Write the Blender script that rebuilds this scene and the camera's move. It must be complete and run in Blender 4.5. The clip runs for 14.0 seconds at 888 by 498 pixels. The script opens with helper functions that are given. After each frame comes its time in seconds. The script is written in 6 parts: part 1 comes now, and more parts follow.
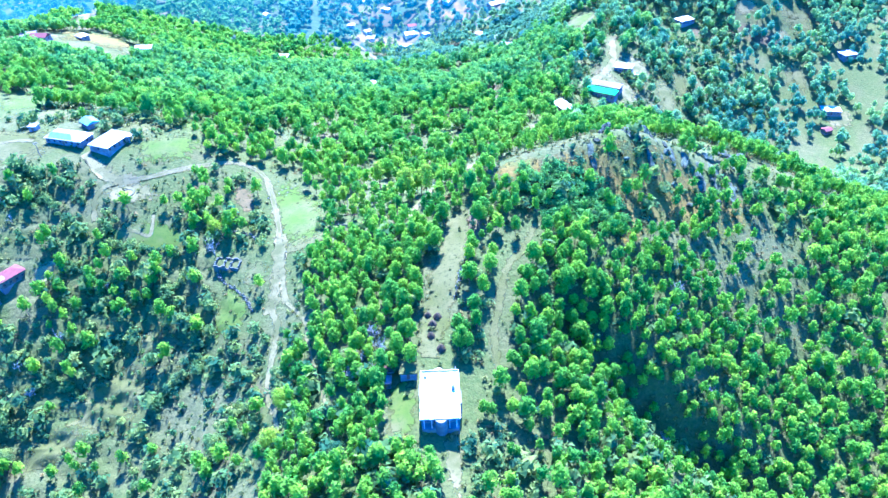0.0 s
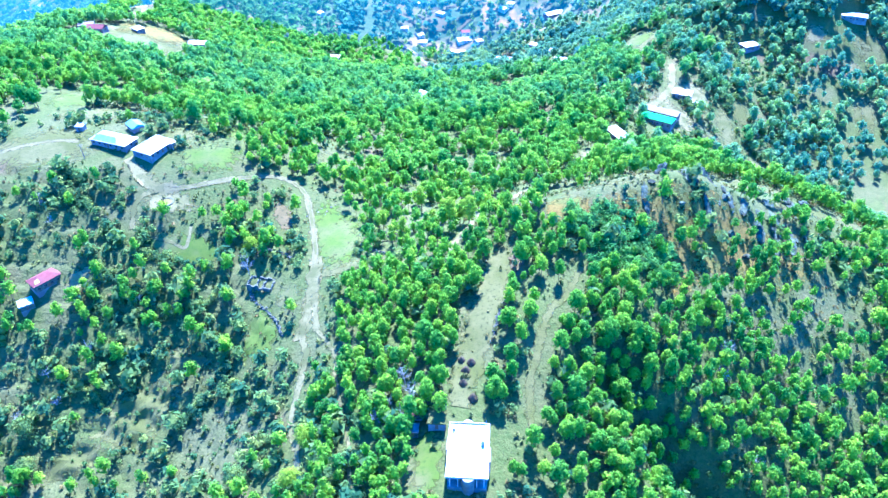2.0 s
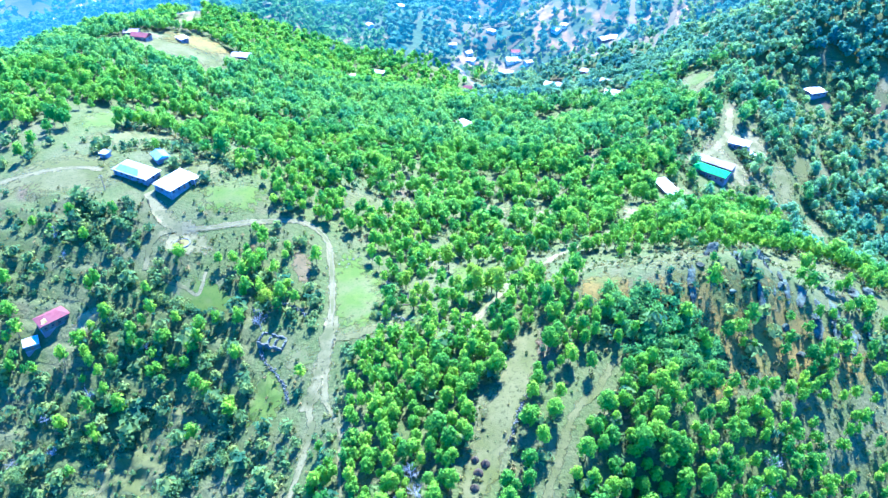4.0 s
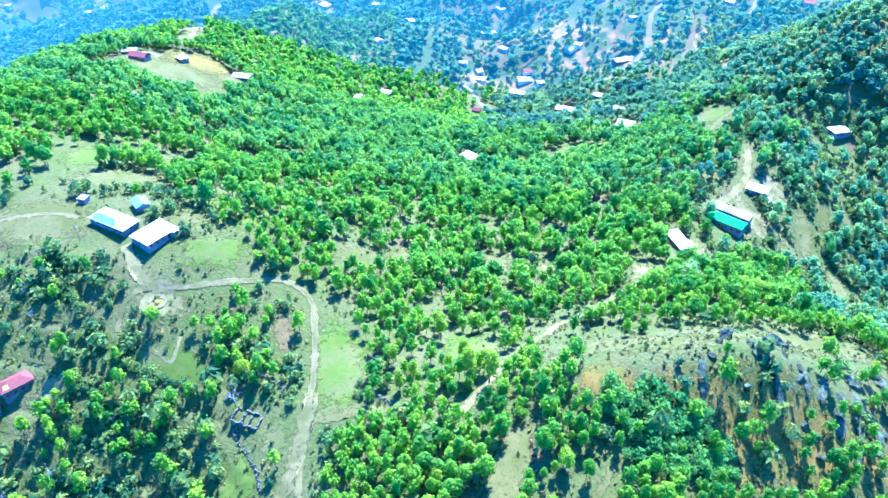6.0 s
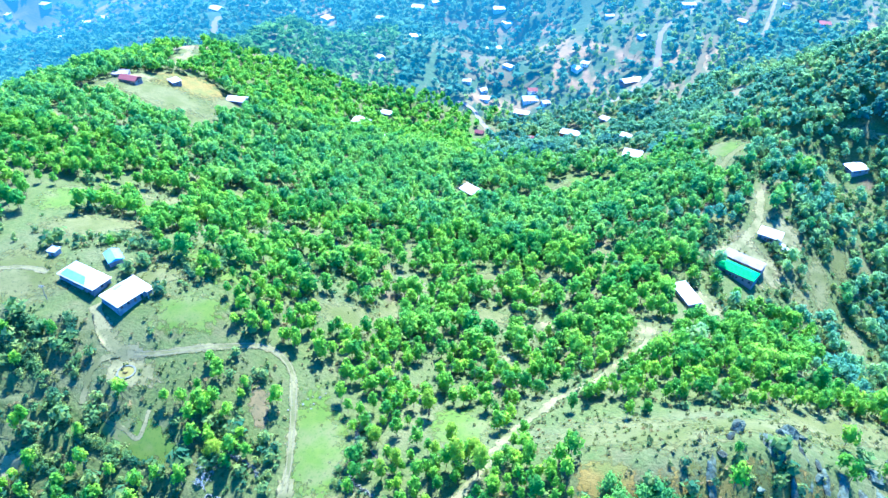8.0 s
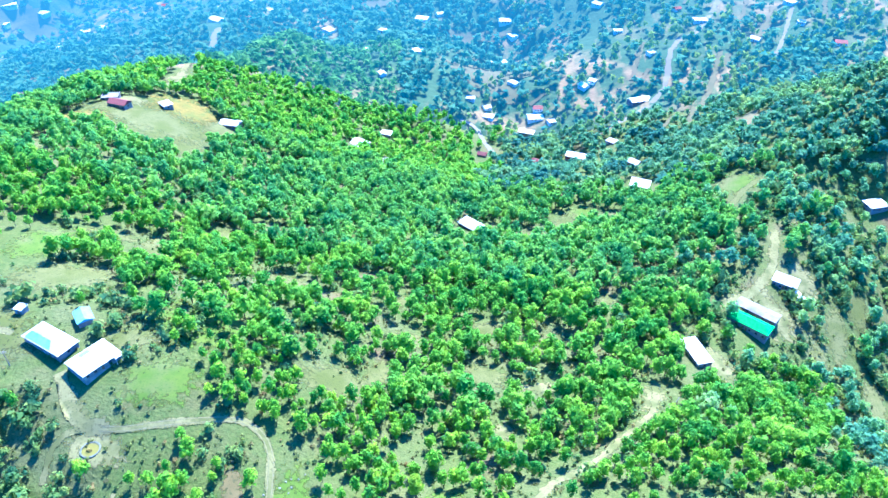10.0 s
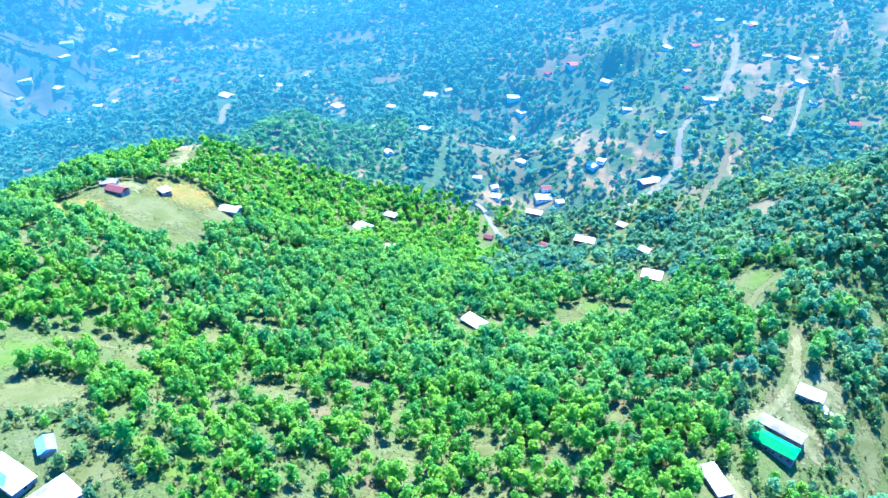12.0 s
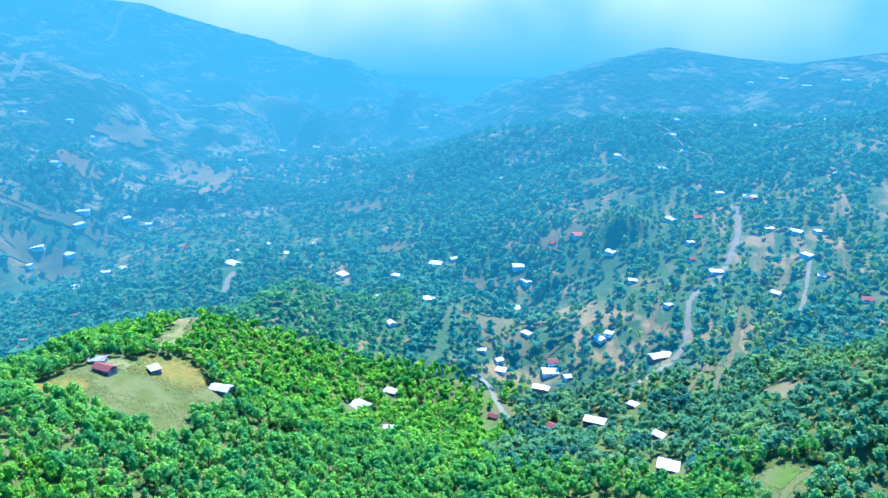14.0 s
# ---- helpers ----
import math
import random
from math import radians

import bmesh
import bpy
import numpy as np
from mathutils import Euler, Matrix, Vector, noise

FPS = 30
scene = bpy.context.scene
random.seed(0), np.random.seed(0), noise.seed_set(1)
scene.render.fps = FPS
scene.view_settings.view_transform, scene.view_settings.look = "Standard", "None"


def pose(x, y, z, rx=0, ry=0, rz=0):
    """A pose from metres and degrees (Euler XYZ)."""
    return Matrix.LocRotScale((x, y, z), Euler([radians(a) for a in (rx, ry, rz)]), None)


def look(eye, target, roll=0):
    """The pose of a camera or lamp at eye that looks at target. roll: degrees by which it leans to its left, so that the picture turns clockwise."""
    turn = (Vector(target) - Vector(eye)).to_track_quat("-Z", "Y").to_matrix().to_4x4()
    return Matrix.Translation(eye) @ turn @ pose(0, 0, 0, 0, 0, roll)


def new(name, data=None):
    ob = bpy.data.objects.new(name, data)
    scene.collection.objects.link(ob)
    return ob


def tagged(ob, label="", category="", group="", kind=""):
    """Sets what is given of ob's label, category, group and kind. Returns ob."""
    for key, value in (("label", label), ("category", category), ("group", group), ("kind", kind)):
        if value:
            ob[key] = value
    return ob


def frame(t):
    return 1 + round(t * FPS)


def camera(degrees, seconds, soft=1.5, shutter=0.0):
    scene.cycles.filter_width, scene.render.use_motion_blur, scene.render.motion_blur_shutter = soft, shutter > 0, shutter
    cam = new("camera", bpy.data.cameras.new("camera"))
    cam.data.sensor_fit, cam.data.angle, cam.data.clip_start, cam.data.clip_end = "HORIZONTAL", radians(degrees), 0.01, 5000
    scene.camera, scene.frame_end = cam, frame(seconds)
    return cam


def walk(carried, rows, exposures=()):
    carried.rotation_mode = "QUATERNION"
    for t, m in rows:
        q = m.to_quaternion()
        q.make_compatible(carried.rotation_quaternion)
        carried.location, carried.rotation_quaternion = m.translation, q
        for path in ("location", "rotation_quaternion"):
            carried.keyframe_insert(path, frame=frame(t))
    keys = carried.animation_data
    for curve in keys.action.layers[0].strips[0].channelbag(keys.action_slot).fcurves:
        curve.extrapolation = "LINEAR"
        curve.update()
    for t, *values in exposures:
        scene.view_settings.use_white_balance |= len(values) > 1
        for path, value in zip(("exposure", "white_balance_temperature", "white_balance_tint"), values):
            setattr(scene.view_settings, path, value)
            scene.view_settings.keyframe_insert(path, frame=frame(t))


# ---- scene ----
cam = camera(64.18, 14.0, soft=1.45)
PATH = [
    (0.0, pose(0.00, 0.00, 172.82, 52.475, 0, 1.922) @ pose(0, 0, 0, 0, 0, -2.934)),
    (0.5, pose(-0.28, 2.86, 173.77, 52.390, 0, 2.969) @ pose(0, 0, 0, 0, 0, -2.350)),
    (1.0, pose(-0.62, 6.44, 174.88, 52.427, 0, 3.948) @ pose(0, 0, 0, 0, 0, -1.869)),
    (1.5, pose(-0.97, 11.28, 176.28, 52.409, 0, 4.832) @ pose(0, 0, 0, 0, 0, -1.631)),
    (2.0, pose(-1.18, 17.53, 177.99, 52.360, 0, 5.811) @ pose(0, 0, 0, 0, 0, -1.343)),
    (2.5, pose(-1.12, 24.95, 179.94, 52.372, 0, 7.042) @ pose(0, 0, 0, 0, 0, -0.895)),
    (3.0, pose(-0.88, 32.99, 181.98, 52.406, 0, 8.234) @ pose(0, 0, 0, 0, 0, -0.486)),
    (5.5, pose(1.38, 75.79, 193.31, 52.350, 0, 10.800) @ pose(0, 0, 0, 0, 0, 0.605)),
    (6.0, pose(1.43, 84.00, 195.47, 52.331, 0, 11.015) @ pose(0, 0, 0, 0, 0, 0.740)),
    (6.5, pose(1.37, 92.09, 197.58, 52.315, 0, 11.229) @ pose(0, 0, 0, 0, 0, 0.851)),
    (7.0, pose(1.26, 100.08, 199.65, 52.307, 0, 11.432) @ pose(0, 0, 0, 0, 0, 0.943)),
    (7.5, pose(1.17, 108.04, 201.68, 52.310, 0, 11.584) @ pose(0, 0, 0, 0, 0, 0.956)),
    (8.0, pose(1.10, 116.01, 203.68, 52.308, 0, 11.700) @ pose(0, 0, 0, 0, 0, 0.971)),
    (10.5, pose(-0.31, 156.02, 212.99, 52.172, 0, 12.699) @ pose(0, 0, 0, 0, 0, 0.893)),
    (11.0, pose(-0.46, 163.99, 214.88, 52.183, 0, 13.022) @ pose(0, 0, 0, 0, 0, 0.796)),
    (11.5, pose(-0.55, 171.75, 216.75, 52.774, 0, 13.369) @ pose(0, 0, 0, 0, 0, 0.669)),
    (12.0, pose(-0.57, 179.07, 218.52, 56.937, 0, 13.712) @ pose(0, 0, 0, 0, 0, 0.581)),
    (12.5, pose(-0.56, 185.78, 220.23, 60.565, 0, 13.990) @ pose(0, 0, 0, 0, 0, 0.571)),
    (13.0, pose(-0.52, 191.97, 221.83, 63.747, 0, 14.242) @ pose(0, 0, 0, 0, 0, 0.497)),
    (13.5, pose(-0.44, 197.79, 223.36, 66.642, 0, 14.470) @ pose(0, 0, 0, 0, 0, 0.462)),
    (14.0, pose(-0.34, 203.47, 224.85, 69.529, 0, 14.680) @ pose(0, 0, 0, 0, 0, 0.457)),
]
walk(cam, PATH, [(0, 2.33, 4590, 38), (4.5, 2.20, 4740, 31), (7, 2.10, 4830, 24), (11, 2.0, 4960, 21), (12.5, 1.87, 5040, 17), (14, 1.42, 5130, 9)])

# ---- world, sun, exposure ----
SUN_ELEV, SUN_AZ = radians(51), radians(4)      # azimuth clockwise from +y
world = bpy.data.worlds.new("world")
scene.world = world
world.use_nodes = True
wn = world.node_tree.nodes
sky = wn.new("ShaderNodeTexSky")
sky.sky_type, sky.sun_disc = "NISHITA", False
sky.sun_elevation, sky.sun_rotation = SUN_ELEV, SUN_AZ
sky.air_density, sky.dust_density, sky.ozone_density = 1.5, 0.6, 4.0
tint = wn.new("ShaderNodeMix")           # a deep blue mountain sky
tint.data_type, tint.blend_type = "RGBA", "MULTIPLY"
tint.inputs[0].default_value, tint.inputs[7].default_value = 1.0, (0.17, 0.86, 1.90, 1)
world.node_tree.links.new(sky.outputs[0], tint.inputs[6])
world.node_tree.links.new(tint.outputs[2], wn["Background"].inputs[0])
wn["Background"].inputs[1].default_value = 0.083
sun = new("sun", bpy.data.lights.new("sun", "SUN"))
sun.data.energy, sun.data.angle, sun.data.color = 5.0, radians(0.6), (1.0, 0.94, 0.80)
sun_from = Vector((math.sin(SUN_AZ) * math.cos(SUN_ELEV), math.cos(SUN_AZ) * math.cos(SUN_ELEV), math.sin(SUN_ELEV)))
sun.matrix_world = look(sun_from * 500 + Vector((0, 300, 300)), (0, 300, 300))


# ---- materials ----
def node_mat(name, rough=0.9):
    m = bpy.data.materials.new(name)
    m.use_nodes = True
    b = m.node_tree.nodes["Principled BSDF"]
    b.inputs["Roughness"].default_value = rough
    b.inputs["Specular IOR Level"].default_value = 0.25
    return m, m.node_tree.nodes, m.node_tree.links, b


def noise_fac(nodes, links, scale, lo, hi, detail=4, distort=0.0):
    """A noise over world position, stretched so that lo..hi becomes 0..1."""
    geo = nodes.new("ShaderNodeNewGeometry")
    nz = nodes.new("ShaderNodeTexNoise")
    nz.inputs["Scale"].default_value, nz.inputs["Detail"].default_value = scale, detail
    nz.inputs["Distortion"].default_value = distort
    links.new(geo.outputs["Position"], nz.inputs["Vector"])
    mr = nodes.new("ShaderNodeMapRange")
    mr.inputs["From Min"].default_value, mr.inputs["From Max"].default_value = lo, hi
    links.new(nz.outputs["Fac"], mr.inputs["Value"])
    return mr.outputs["Result"]


def mixed(nodes, links, fac, a, b):
    """Mix of two colours; each is a tuple or a socket."""
    mx = nodes.new("ShaderNodeMix")
    mx.data_type = "RGBA"
    for sock, v in ((mx.inputs[6], a), (mx.inputs[7], b)):
        if isinstance(v, tuple):
            sock.default_value = (*v, 1)
        else:
            links.new(v, sock)
    if isinstance(fac, float):
        mx.inputs[0].default_value = fac
    else:
        links.new(fac, mx.inputs[0])
    return mx.outputs[2]


def surface(name, a, b, scale=0.6, rough=0.9, c=None, scale2=0.08, bump=0.0, bump_scale=2.0, metal=0.0, band=(0.35, 0.65), speck=None):
    """Two or three colours mixed at a fine and a coarse scale, with relief."""
    m, nodes, links, bsdf = node_mat(name, rough)
    col = mixed(nodes, links, noise_fac(nodes, links, scale, *band), a, b)
    if c:
        col = mixed(nodes, links, noise_fac(nodes, links, scale2, 0.45, 0.62, 5), col, c)
    if speck:        # tufts and worn spots
        col = mixed(nodes, links, noise_fac(nodes, links, 1.1, 0.54, 0.68, 5), col, speck)
    links.new(col, bsdf.inputs["Base Color"])
    bsdf.inputs["Metallic"].default_value = metal
    if bump:
        geo = nodes.new("ShaderNodeNewGeometry")
        nz = nodes.new("ShaderNodeTexNoise")
        nz.inputs["Scale"].default_value, nz.inputs["Detail"].default_value = bump_scale, 6
        links.new(geo.outputs["Position"], nz.inputs["Vector"])
        bp = nodes.new("ShaderNodeBump")
        bp.inputs["Distance"].default_value = bump
        links.new(nz.outputs["Fac"], bp.inputs["Height"])
        links.new(bp.outputs["Normal"], bsdf.inputs["Normal"])
    return m


def foliage(name, a, b, c, d, glow=0.35, scale=0.12, per_object=False):
    """Leaves with light coming through them; a and b vary by leaf, c and d from tree to tree."""
    m, nodes, links, bsdf = node_mat(name, 0.7)
    nodes.remove(bsdf)
    geo = nodes.new("ShaderNodeNewGeometry")
    col = mixed(nodes, links, geo.outputs["Random Per Island"], a, b)
    if per_object:
        info = nodes.new("ShaderNodeObjectInfo")
        facs = []
        for lo, hi in ((0.45, 1.15), (0.5, -0.25)):
            r = nodes.new("ShaderNodeMapRange")
            r.inputs["From Min"].default_value, r.inputs["From Max"].default_value = lo, hi
            links.new(info.outputs["Random"], r.inputs["Value"])
            facs.append(r.outputs["Result"])
    else:
        facs = [noise_fac(nodes, links, scale * 0.8, 0.47, 0.66, 1), noise_fac(nodes, links, scale * 0.5, 0.50, 0.36, 1)]
    col = mixed(nodes, links, facs[0], col, c)
    col = mixed(nodes, links, facs[1], col, d)
    dif, tra, mix = nodes.new("ShaderNodeBsdfDiffuse"), nodes.new("ShaderNodeBsdfTranslucent"), nodes.new("ShaderNodeMixShader")
    mix.inputs[0].default_value = glow
    links.new(col, dif.inputs[0])
    links.new(col, tra.inputs[0])
    links.new(dif.outputs[0], mix.inputs[1])
    links.new(tra.outputs[0], mix.inputs[2])
    links.new(mix.outputs[0], nodes["Material Output"].inputs[0])
    return m


def thin_edge(m):
    """Ground cover that thins out towards its rim, in tufts."""
    nodes, links = m.node_tree.nodes, m.node_tree.links
    rim, add, band = nodes.new("ShaderNodeAttribute"), nodes.new("ShaderNodeMath"), nodes.new("ShaderNodeMapRange")
    rim.attribute_name = "rim"
    add.operation = "ADD"
    links.new(rim.outputs["Fac"], add.inputs[0])
    links.new(noise_fac(nodes, links, 0.45, 0.2, 0.8, 6), add.inputs[1])
    band.inputs["From Min"].default_value, band.inputs["From Max"].default_value = 1.15, 1.42
    links.new(add.outputs[0], band.inputs["Value"])
    clear, mix = nodes.new("ShaderNodeBsdfTransparent"), nodes.new("ShaderNodeMixShader")
    links.new(band.outputs["Result"], mix.inputs[0])
    links.new(nodes["Principled BSDF"].outputs[0], mix.inputs[1])
    links.new(clear.outputs[0], mix.inputs[2])
    links.new(mix.outputs[0], nodes["Material Output"].inputs[0])


M = {
    "pine": foliage("pine_needles", (0.150, 0.385, 0.036), (0.215, 0.475, 0.043), (0.34, 0.57, 0.040), (0.080, 0.295, 0.046), 0.39, 0.2),
    "pine_one": foliage("pine_needles_single", (0.150, 0.385, 0.036), (0.215, 0.475, 0.043), (0.34, 0.57, 0.040), (0.080, 0.295, 0.046), 0.39, per_object=True),
    "shrub": foliage("shrub_leaves", (0.10, 0.225, 0.065), (0.16, 0.30, 0.08), (0.28, 0.38, 0.085), (0.05, 0.16, 0.07), 0.44, 0.25),
    "under": foliage("undergrowth_leaves", (0.14, 0.20, 0.055), (0.23, 0.265, 0.075), (0.28, 0.22, 0.085), (0.085, 0.16, 0.05), 0.4, 0.2),
    "bright": foliage("poplar_leaves", (0.28, 0.47, 0.04), (0.37, 0.55, 0.05), (0.36, 0.54, 0.05), (0.30, 0.50, 0.05), 0.55, per_object=True),
    "thicket": foliage("thicket_leaves", (0.12, 0.33, 0.065), (0.17, 0.41, 0.08), (0.16, 0.39, 0.075), (0.095, 0.31, 0.075), 0.46),
    # mid, low, far, vale: distance haze painted into the leaf colour as added blue
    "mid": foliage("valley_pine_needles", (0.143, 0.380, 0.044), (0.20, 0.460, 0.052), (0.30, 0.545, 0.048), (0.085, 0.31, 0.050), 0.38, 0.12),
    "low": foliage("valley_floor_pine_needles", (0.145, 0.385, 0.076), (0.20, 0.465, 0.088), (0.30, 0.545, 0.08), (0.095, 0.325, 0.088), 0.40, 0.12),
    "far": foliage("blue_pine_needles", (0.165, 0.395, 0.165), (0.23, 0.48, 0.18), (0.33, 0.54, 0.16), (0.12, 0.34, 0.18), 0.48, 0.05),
    "vale": foliage("hazed_vale_needles", (0.105, 0.285, 0.150), (0.155, 0.36, 0.165), (0.25, 0.44, 0.145), (0.08, 0.25, 0.165), 0.48, 0.05),
    "bark": surface("bark", (0.10, 0.075, 0.055), (0.20, 0.16, 0.12), 3.0),
    "dead": surface("dead_wood", (0.24, 0.27, 0.22), (0.36, 0.39, 0.33), 2.0),
    "grass": surface("mown_grass", (0.068, 0.130, 0.012), (0.094, 0.145, 0.018), 0.25, 0.95, (0.125, 0.138, 0.045), 0.06, 0.08, 3.0, speck=(0.055, 0.11, 0.014)),
    "dry": surface("dry_meadow", (0.110, 0.126, 0.034), (0.136, 0.144, 0.046), 0.3, 0.95, (0.086, 0.106, 0.020), 0.07, 0.15, 3.0, speck=(0.06, 0.075, 0.02)),
    "dirt": surface("pale_dirt", (0.172, 0.172, 0.062), (0.205, 0.198, 0.076), 0.4, 0.95, (0.100, 0.116, 0.032), 0.12, 0.08, 4.0, speck=(0.092, 0.10, 0.035)),
    "rut": surface("wheel_rut", (0.145, 0.148, 0.060), (0.170, 0.168, 0.075), 0.8, 0.95, speck=(0.12, 0.125, 0.055)),
    "soil": surface("brown_soil", (0.122, 0.102, 0.036), (0.150, 0.122, 0.046), 0.3, 0.95, (0.11, 0.11, 0.04), 0.08, 0.1, 3.0, speck=(0.07, 0.075, 0.025)),
    "straw": surface("golden_dry_grass", (0.165, 0.128, 0.022), (0.21, 0.162, 0.034), 0.35, 0.95, (0.11, 0.132, 0.024), 0.1, 0.25, 2.0, speck=(0.07, 0.078, 0.016)),
    "rock": surface("grey_rock", (0.058, 0.094, 0.056), (0.125, 0.18, 0.11), 0.5, 0.9, (0.035, 0.048, 0.03), 0.3, 0.4, 1.2, speck=(0.06, 0.075, 0.022)),
    "white": surface("white_plaster", (0.60, 0.60, 0.57), (0.70, 0.70, 0.67), 0.8, 0.8, (0.50, 0.49, 0.46), 0.3),
    "tin": surface("white_roof_sheet", (0.50, 0.53, 0.53), (0.60, 0.62, 0.61), 0.6, 0.5, (0.40, 0.42, 0.41), 0.25, metal=0.1),
    # blue shade of white roof slopes, painted as a colour
    "blue": surface("blue_roof_sheet", (0.16, 0.42, 0.62), (0.22, 0.50, 0.68), 0.6, 0.4),
    "green": surface("green_roof_sheet", (0.012, 0.33, 0.055), (0.025, 0.40, 0.08), 0.6, 0.8),
    "red": surface("red_roof_sheet", (0.19, 0.055, 0.05), (0.24, 0.075, 0.065), 0.6, 0.75, (0.18, 0.07, 0.06), 0.3),
    # white walls' shade side painted as a darker base colour, with random tone
    "plaster": surface("shaded_plaster", (0.21, 0.22, 0.20), (0.27, 0.275, 0.25), 0.8, 0.85, (0.17, 0.17, 0.155), 0.3),
    "concrete": surface("concrete", (0.22, 0.22, 0.20), (0.30, 0.295, 0.27), 0.7, 0.9, (0.17, 0.17, 0.16), 0.2),
    "stone": surface("rubble_stone", (0.085, 0.105, 0.072), (0.15, 0.175, 0.125), 1.2, 0.9),
    "glass": surface("dark_glass", (0.03, 0.04, 0.05), (0.05, 0.06, 0.08), 0.5, 0.15),
    "wood": surface("door_wood", (0.16, 0.09, 0.05), (0.24, 0.14, 0.08), 2.0, 0.6),
    "yellow": surface("yellow_sheet", (0.70, 0.62, 0.12), (0.76, 0.68, 0.18), 1.0, 0.6),
    "tank": surface("blue_plastic", (0.08, 0.16, 0.32), (0.12, 0.22, 0.40), 1.0, 0.4),
    "water": surface("muddy_water", (0.14, 0.135, 0.016), (0.17, 0.16, 0.024), 0.6, 0.5),
}

for cover in ("grass", "dry", "dirt", "soil", "straw", "rut"):
    thin_edge(M[cover])


def ground_material():
    m, nodes, links, bsdf = node_mat("hill_ground", 0.95)
    grass = mixed(nodes, links, noise_fac(nodes, links, 0.5, 0.3, 0.7, 6), (0.058, 0.10, 0.019), (0.108, 0.135, 0.032))
    straw = mixed(nodes, links, noise_fac(nodes, links, 0.35, 0.35, 0.65, 6), (0.090, 0.112, 0.034), (0.126, 0.138, 0.046))
    soil = mixed(nodes, links, noise_fac(nodes, links, 0.9, 0.35, 0.65, 6), (0.10, 0.078, 0.036), (0.145, 0.112, 0.053))
    col = mixed(nodes, links, noise_fac(nodes, links, 0.035, 0.46, 0.62, 6, 0.6), grass, straw)
    col = mixed(nodes, links, noise_fac(nodes, links, 0.022, 0.60, 0.70, 6, 0.4), col, soil)
    col = mixed(nodes, links, noise_fac(nodes, links, 1.3, 0.54, 0.66, 5), col, (0.055, 0.08, 0.02))
    links.new(col, bsdf.inputs["Base Color"])
    geo, nz, bp = nodes.new("ShaderNodeNewGeometry"), nodes.new("ShaderNodeTexNoise"), nodes.new("ShaderNodeBump")
    nz.inputs["Scale"].default_value, nz.inputs["Detail"].default_value = 0.8, 8
    bp.inputs["Distance"].default_value = 0.5
    links.new(geo.outputs["Position"], nz.inputs["Vector"])
    links.new(nz.outputs["Fac"], bp.inputs["Height"])
    links.new(bp.outputs["Normal"], bsdf.inputs["Normal"])
    return m


M["ground"] = ground_material()


# ---- helpers for geometry ----
def part(name, bm, material, parent, label=""):
    me = bpy.data.meshes.new(name)
    bm.to_mesh(me)
    bm.free()
    me.materials.append(material)
    ob = new(name, me)
    ob.parent = parent
    if label:
        ob["label"] = label
    return ob


def box(bm, x0, y0, z0, x1, y1, z1, bevel=0.0):
    r = bmesh.ops.create_cube(bm, size=1)
    vs = r["verts"]
    bmesh.ops.scale(bm, vec=(x1 - x0, y1 - y0, z1 - z0), verts=vs)
    bmesh.ops.translate(bm, vec=((x0 + x1) / 2, (y0 + y1) / 2, (z0 + z1) / 2), verts=vs)
    if bevel:
        bmesh.ops.bevel(bm, geom=list({e for v in vs for e in v.link_edges}), offset=bevel, segments=1, affect="EDGES")
    return bm


def boxed(*a, **k):
    return box(bmesh.new(), *a, **k)


def lattice_noise(x, y, cell, seed):
    """Smooth value noise, -1..1, over arrays."""
    x, y = np.asarray(x, float) / cell, np.asarray(y, float) / cell
    xi, yi = np.floor(x), np.floor(y)
    fx, fy = x - xi, y - yi
    fx, fy = fx * fx * (3 - 2 * fx), fy * fy * (3 - 2 * fy)

    def h(i, j):
        s = np.sin(i * 127.1 + j * 311.7 + seed * 74.7) * 43758.5453
        return (s - np.floor(s)) * 2 - 1
    return (h(xi, yi) * (1 - fx) + h(xi + 1, yi) * fx) * (1 - fy) + (h(xi, yi + 1) * (1 - fx) + h(xi + 1, yi + 1) * fx) * fy


# ---- the ground ----
# Smooth relief: heights at the knots of two spline lattices, a wide one (350 m) and a closer one (80 m) over the near hills.
WIDE = (-1575, -300, 350, 9, 9)
WIDE_Z = [
    -269, -258, -241, -213, -154, -48, 83, 186, 249,
    -196, -200, -201, -195, -163, -105, -24, 49, 100,
    -128, -136, -149, -173, -174, -150, -101, -49, -3,
    -73, -68, -78, -136, -168, -145, -101, -70, -45,
    -44, -27, -42, -127, -136, -63, -17, -17, -39,
    -52, -40, -46, -84, -59, 34, 74, 50, -6,
    -94, -78, -57, -23, 27, 93, 124, 98, 45,
    -151, -112, -64, -2, 62, 113, 137, 130, 103,
    -211, -141, -67, 8, 73, 117, 142, 156, 162,
]
NEAR = (-440, 70, 80, 10, 9)
NEAR_Z = [
    -15, -3, 6, 19, 36, 49, 62, 60, 46,
    -23, 0, 22, 48, 77, 76, 70, 69, 54,
    -32, -1, 36, 67, 73, 70, 37, 35, 34,
    -37, -16, 31, 82, 37, 25, 17, 7, -13,
    -9, -34, 23, 76, 36, 15, 19, -8, -44,
    48, 49, 52, 16, 11, 14, -14, -5, -40,
    18, 25, 80, 42, 31, 31, -5, 10, -29,
    -27, -31, 28, 70, -7, 31, 51, 41, 11,
    -30, -20, 7, 20, -37, -28, 29, 78, 85,
    -13, -8, -11, -24, -39, -38, -5, 50, 104,
]


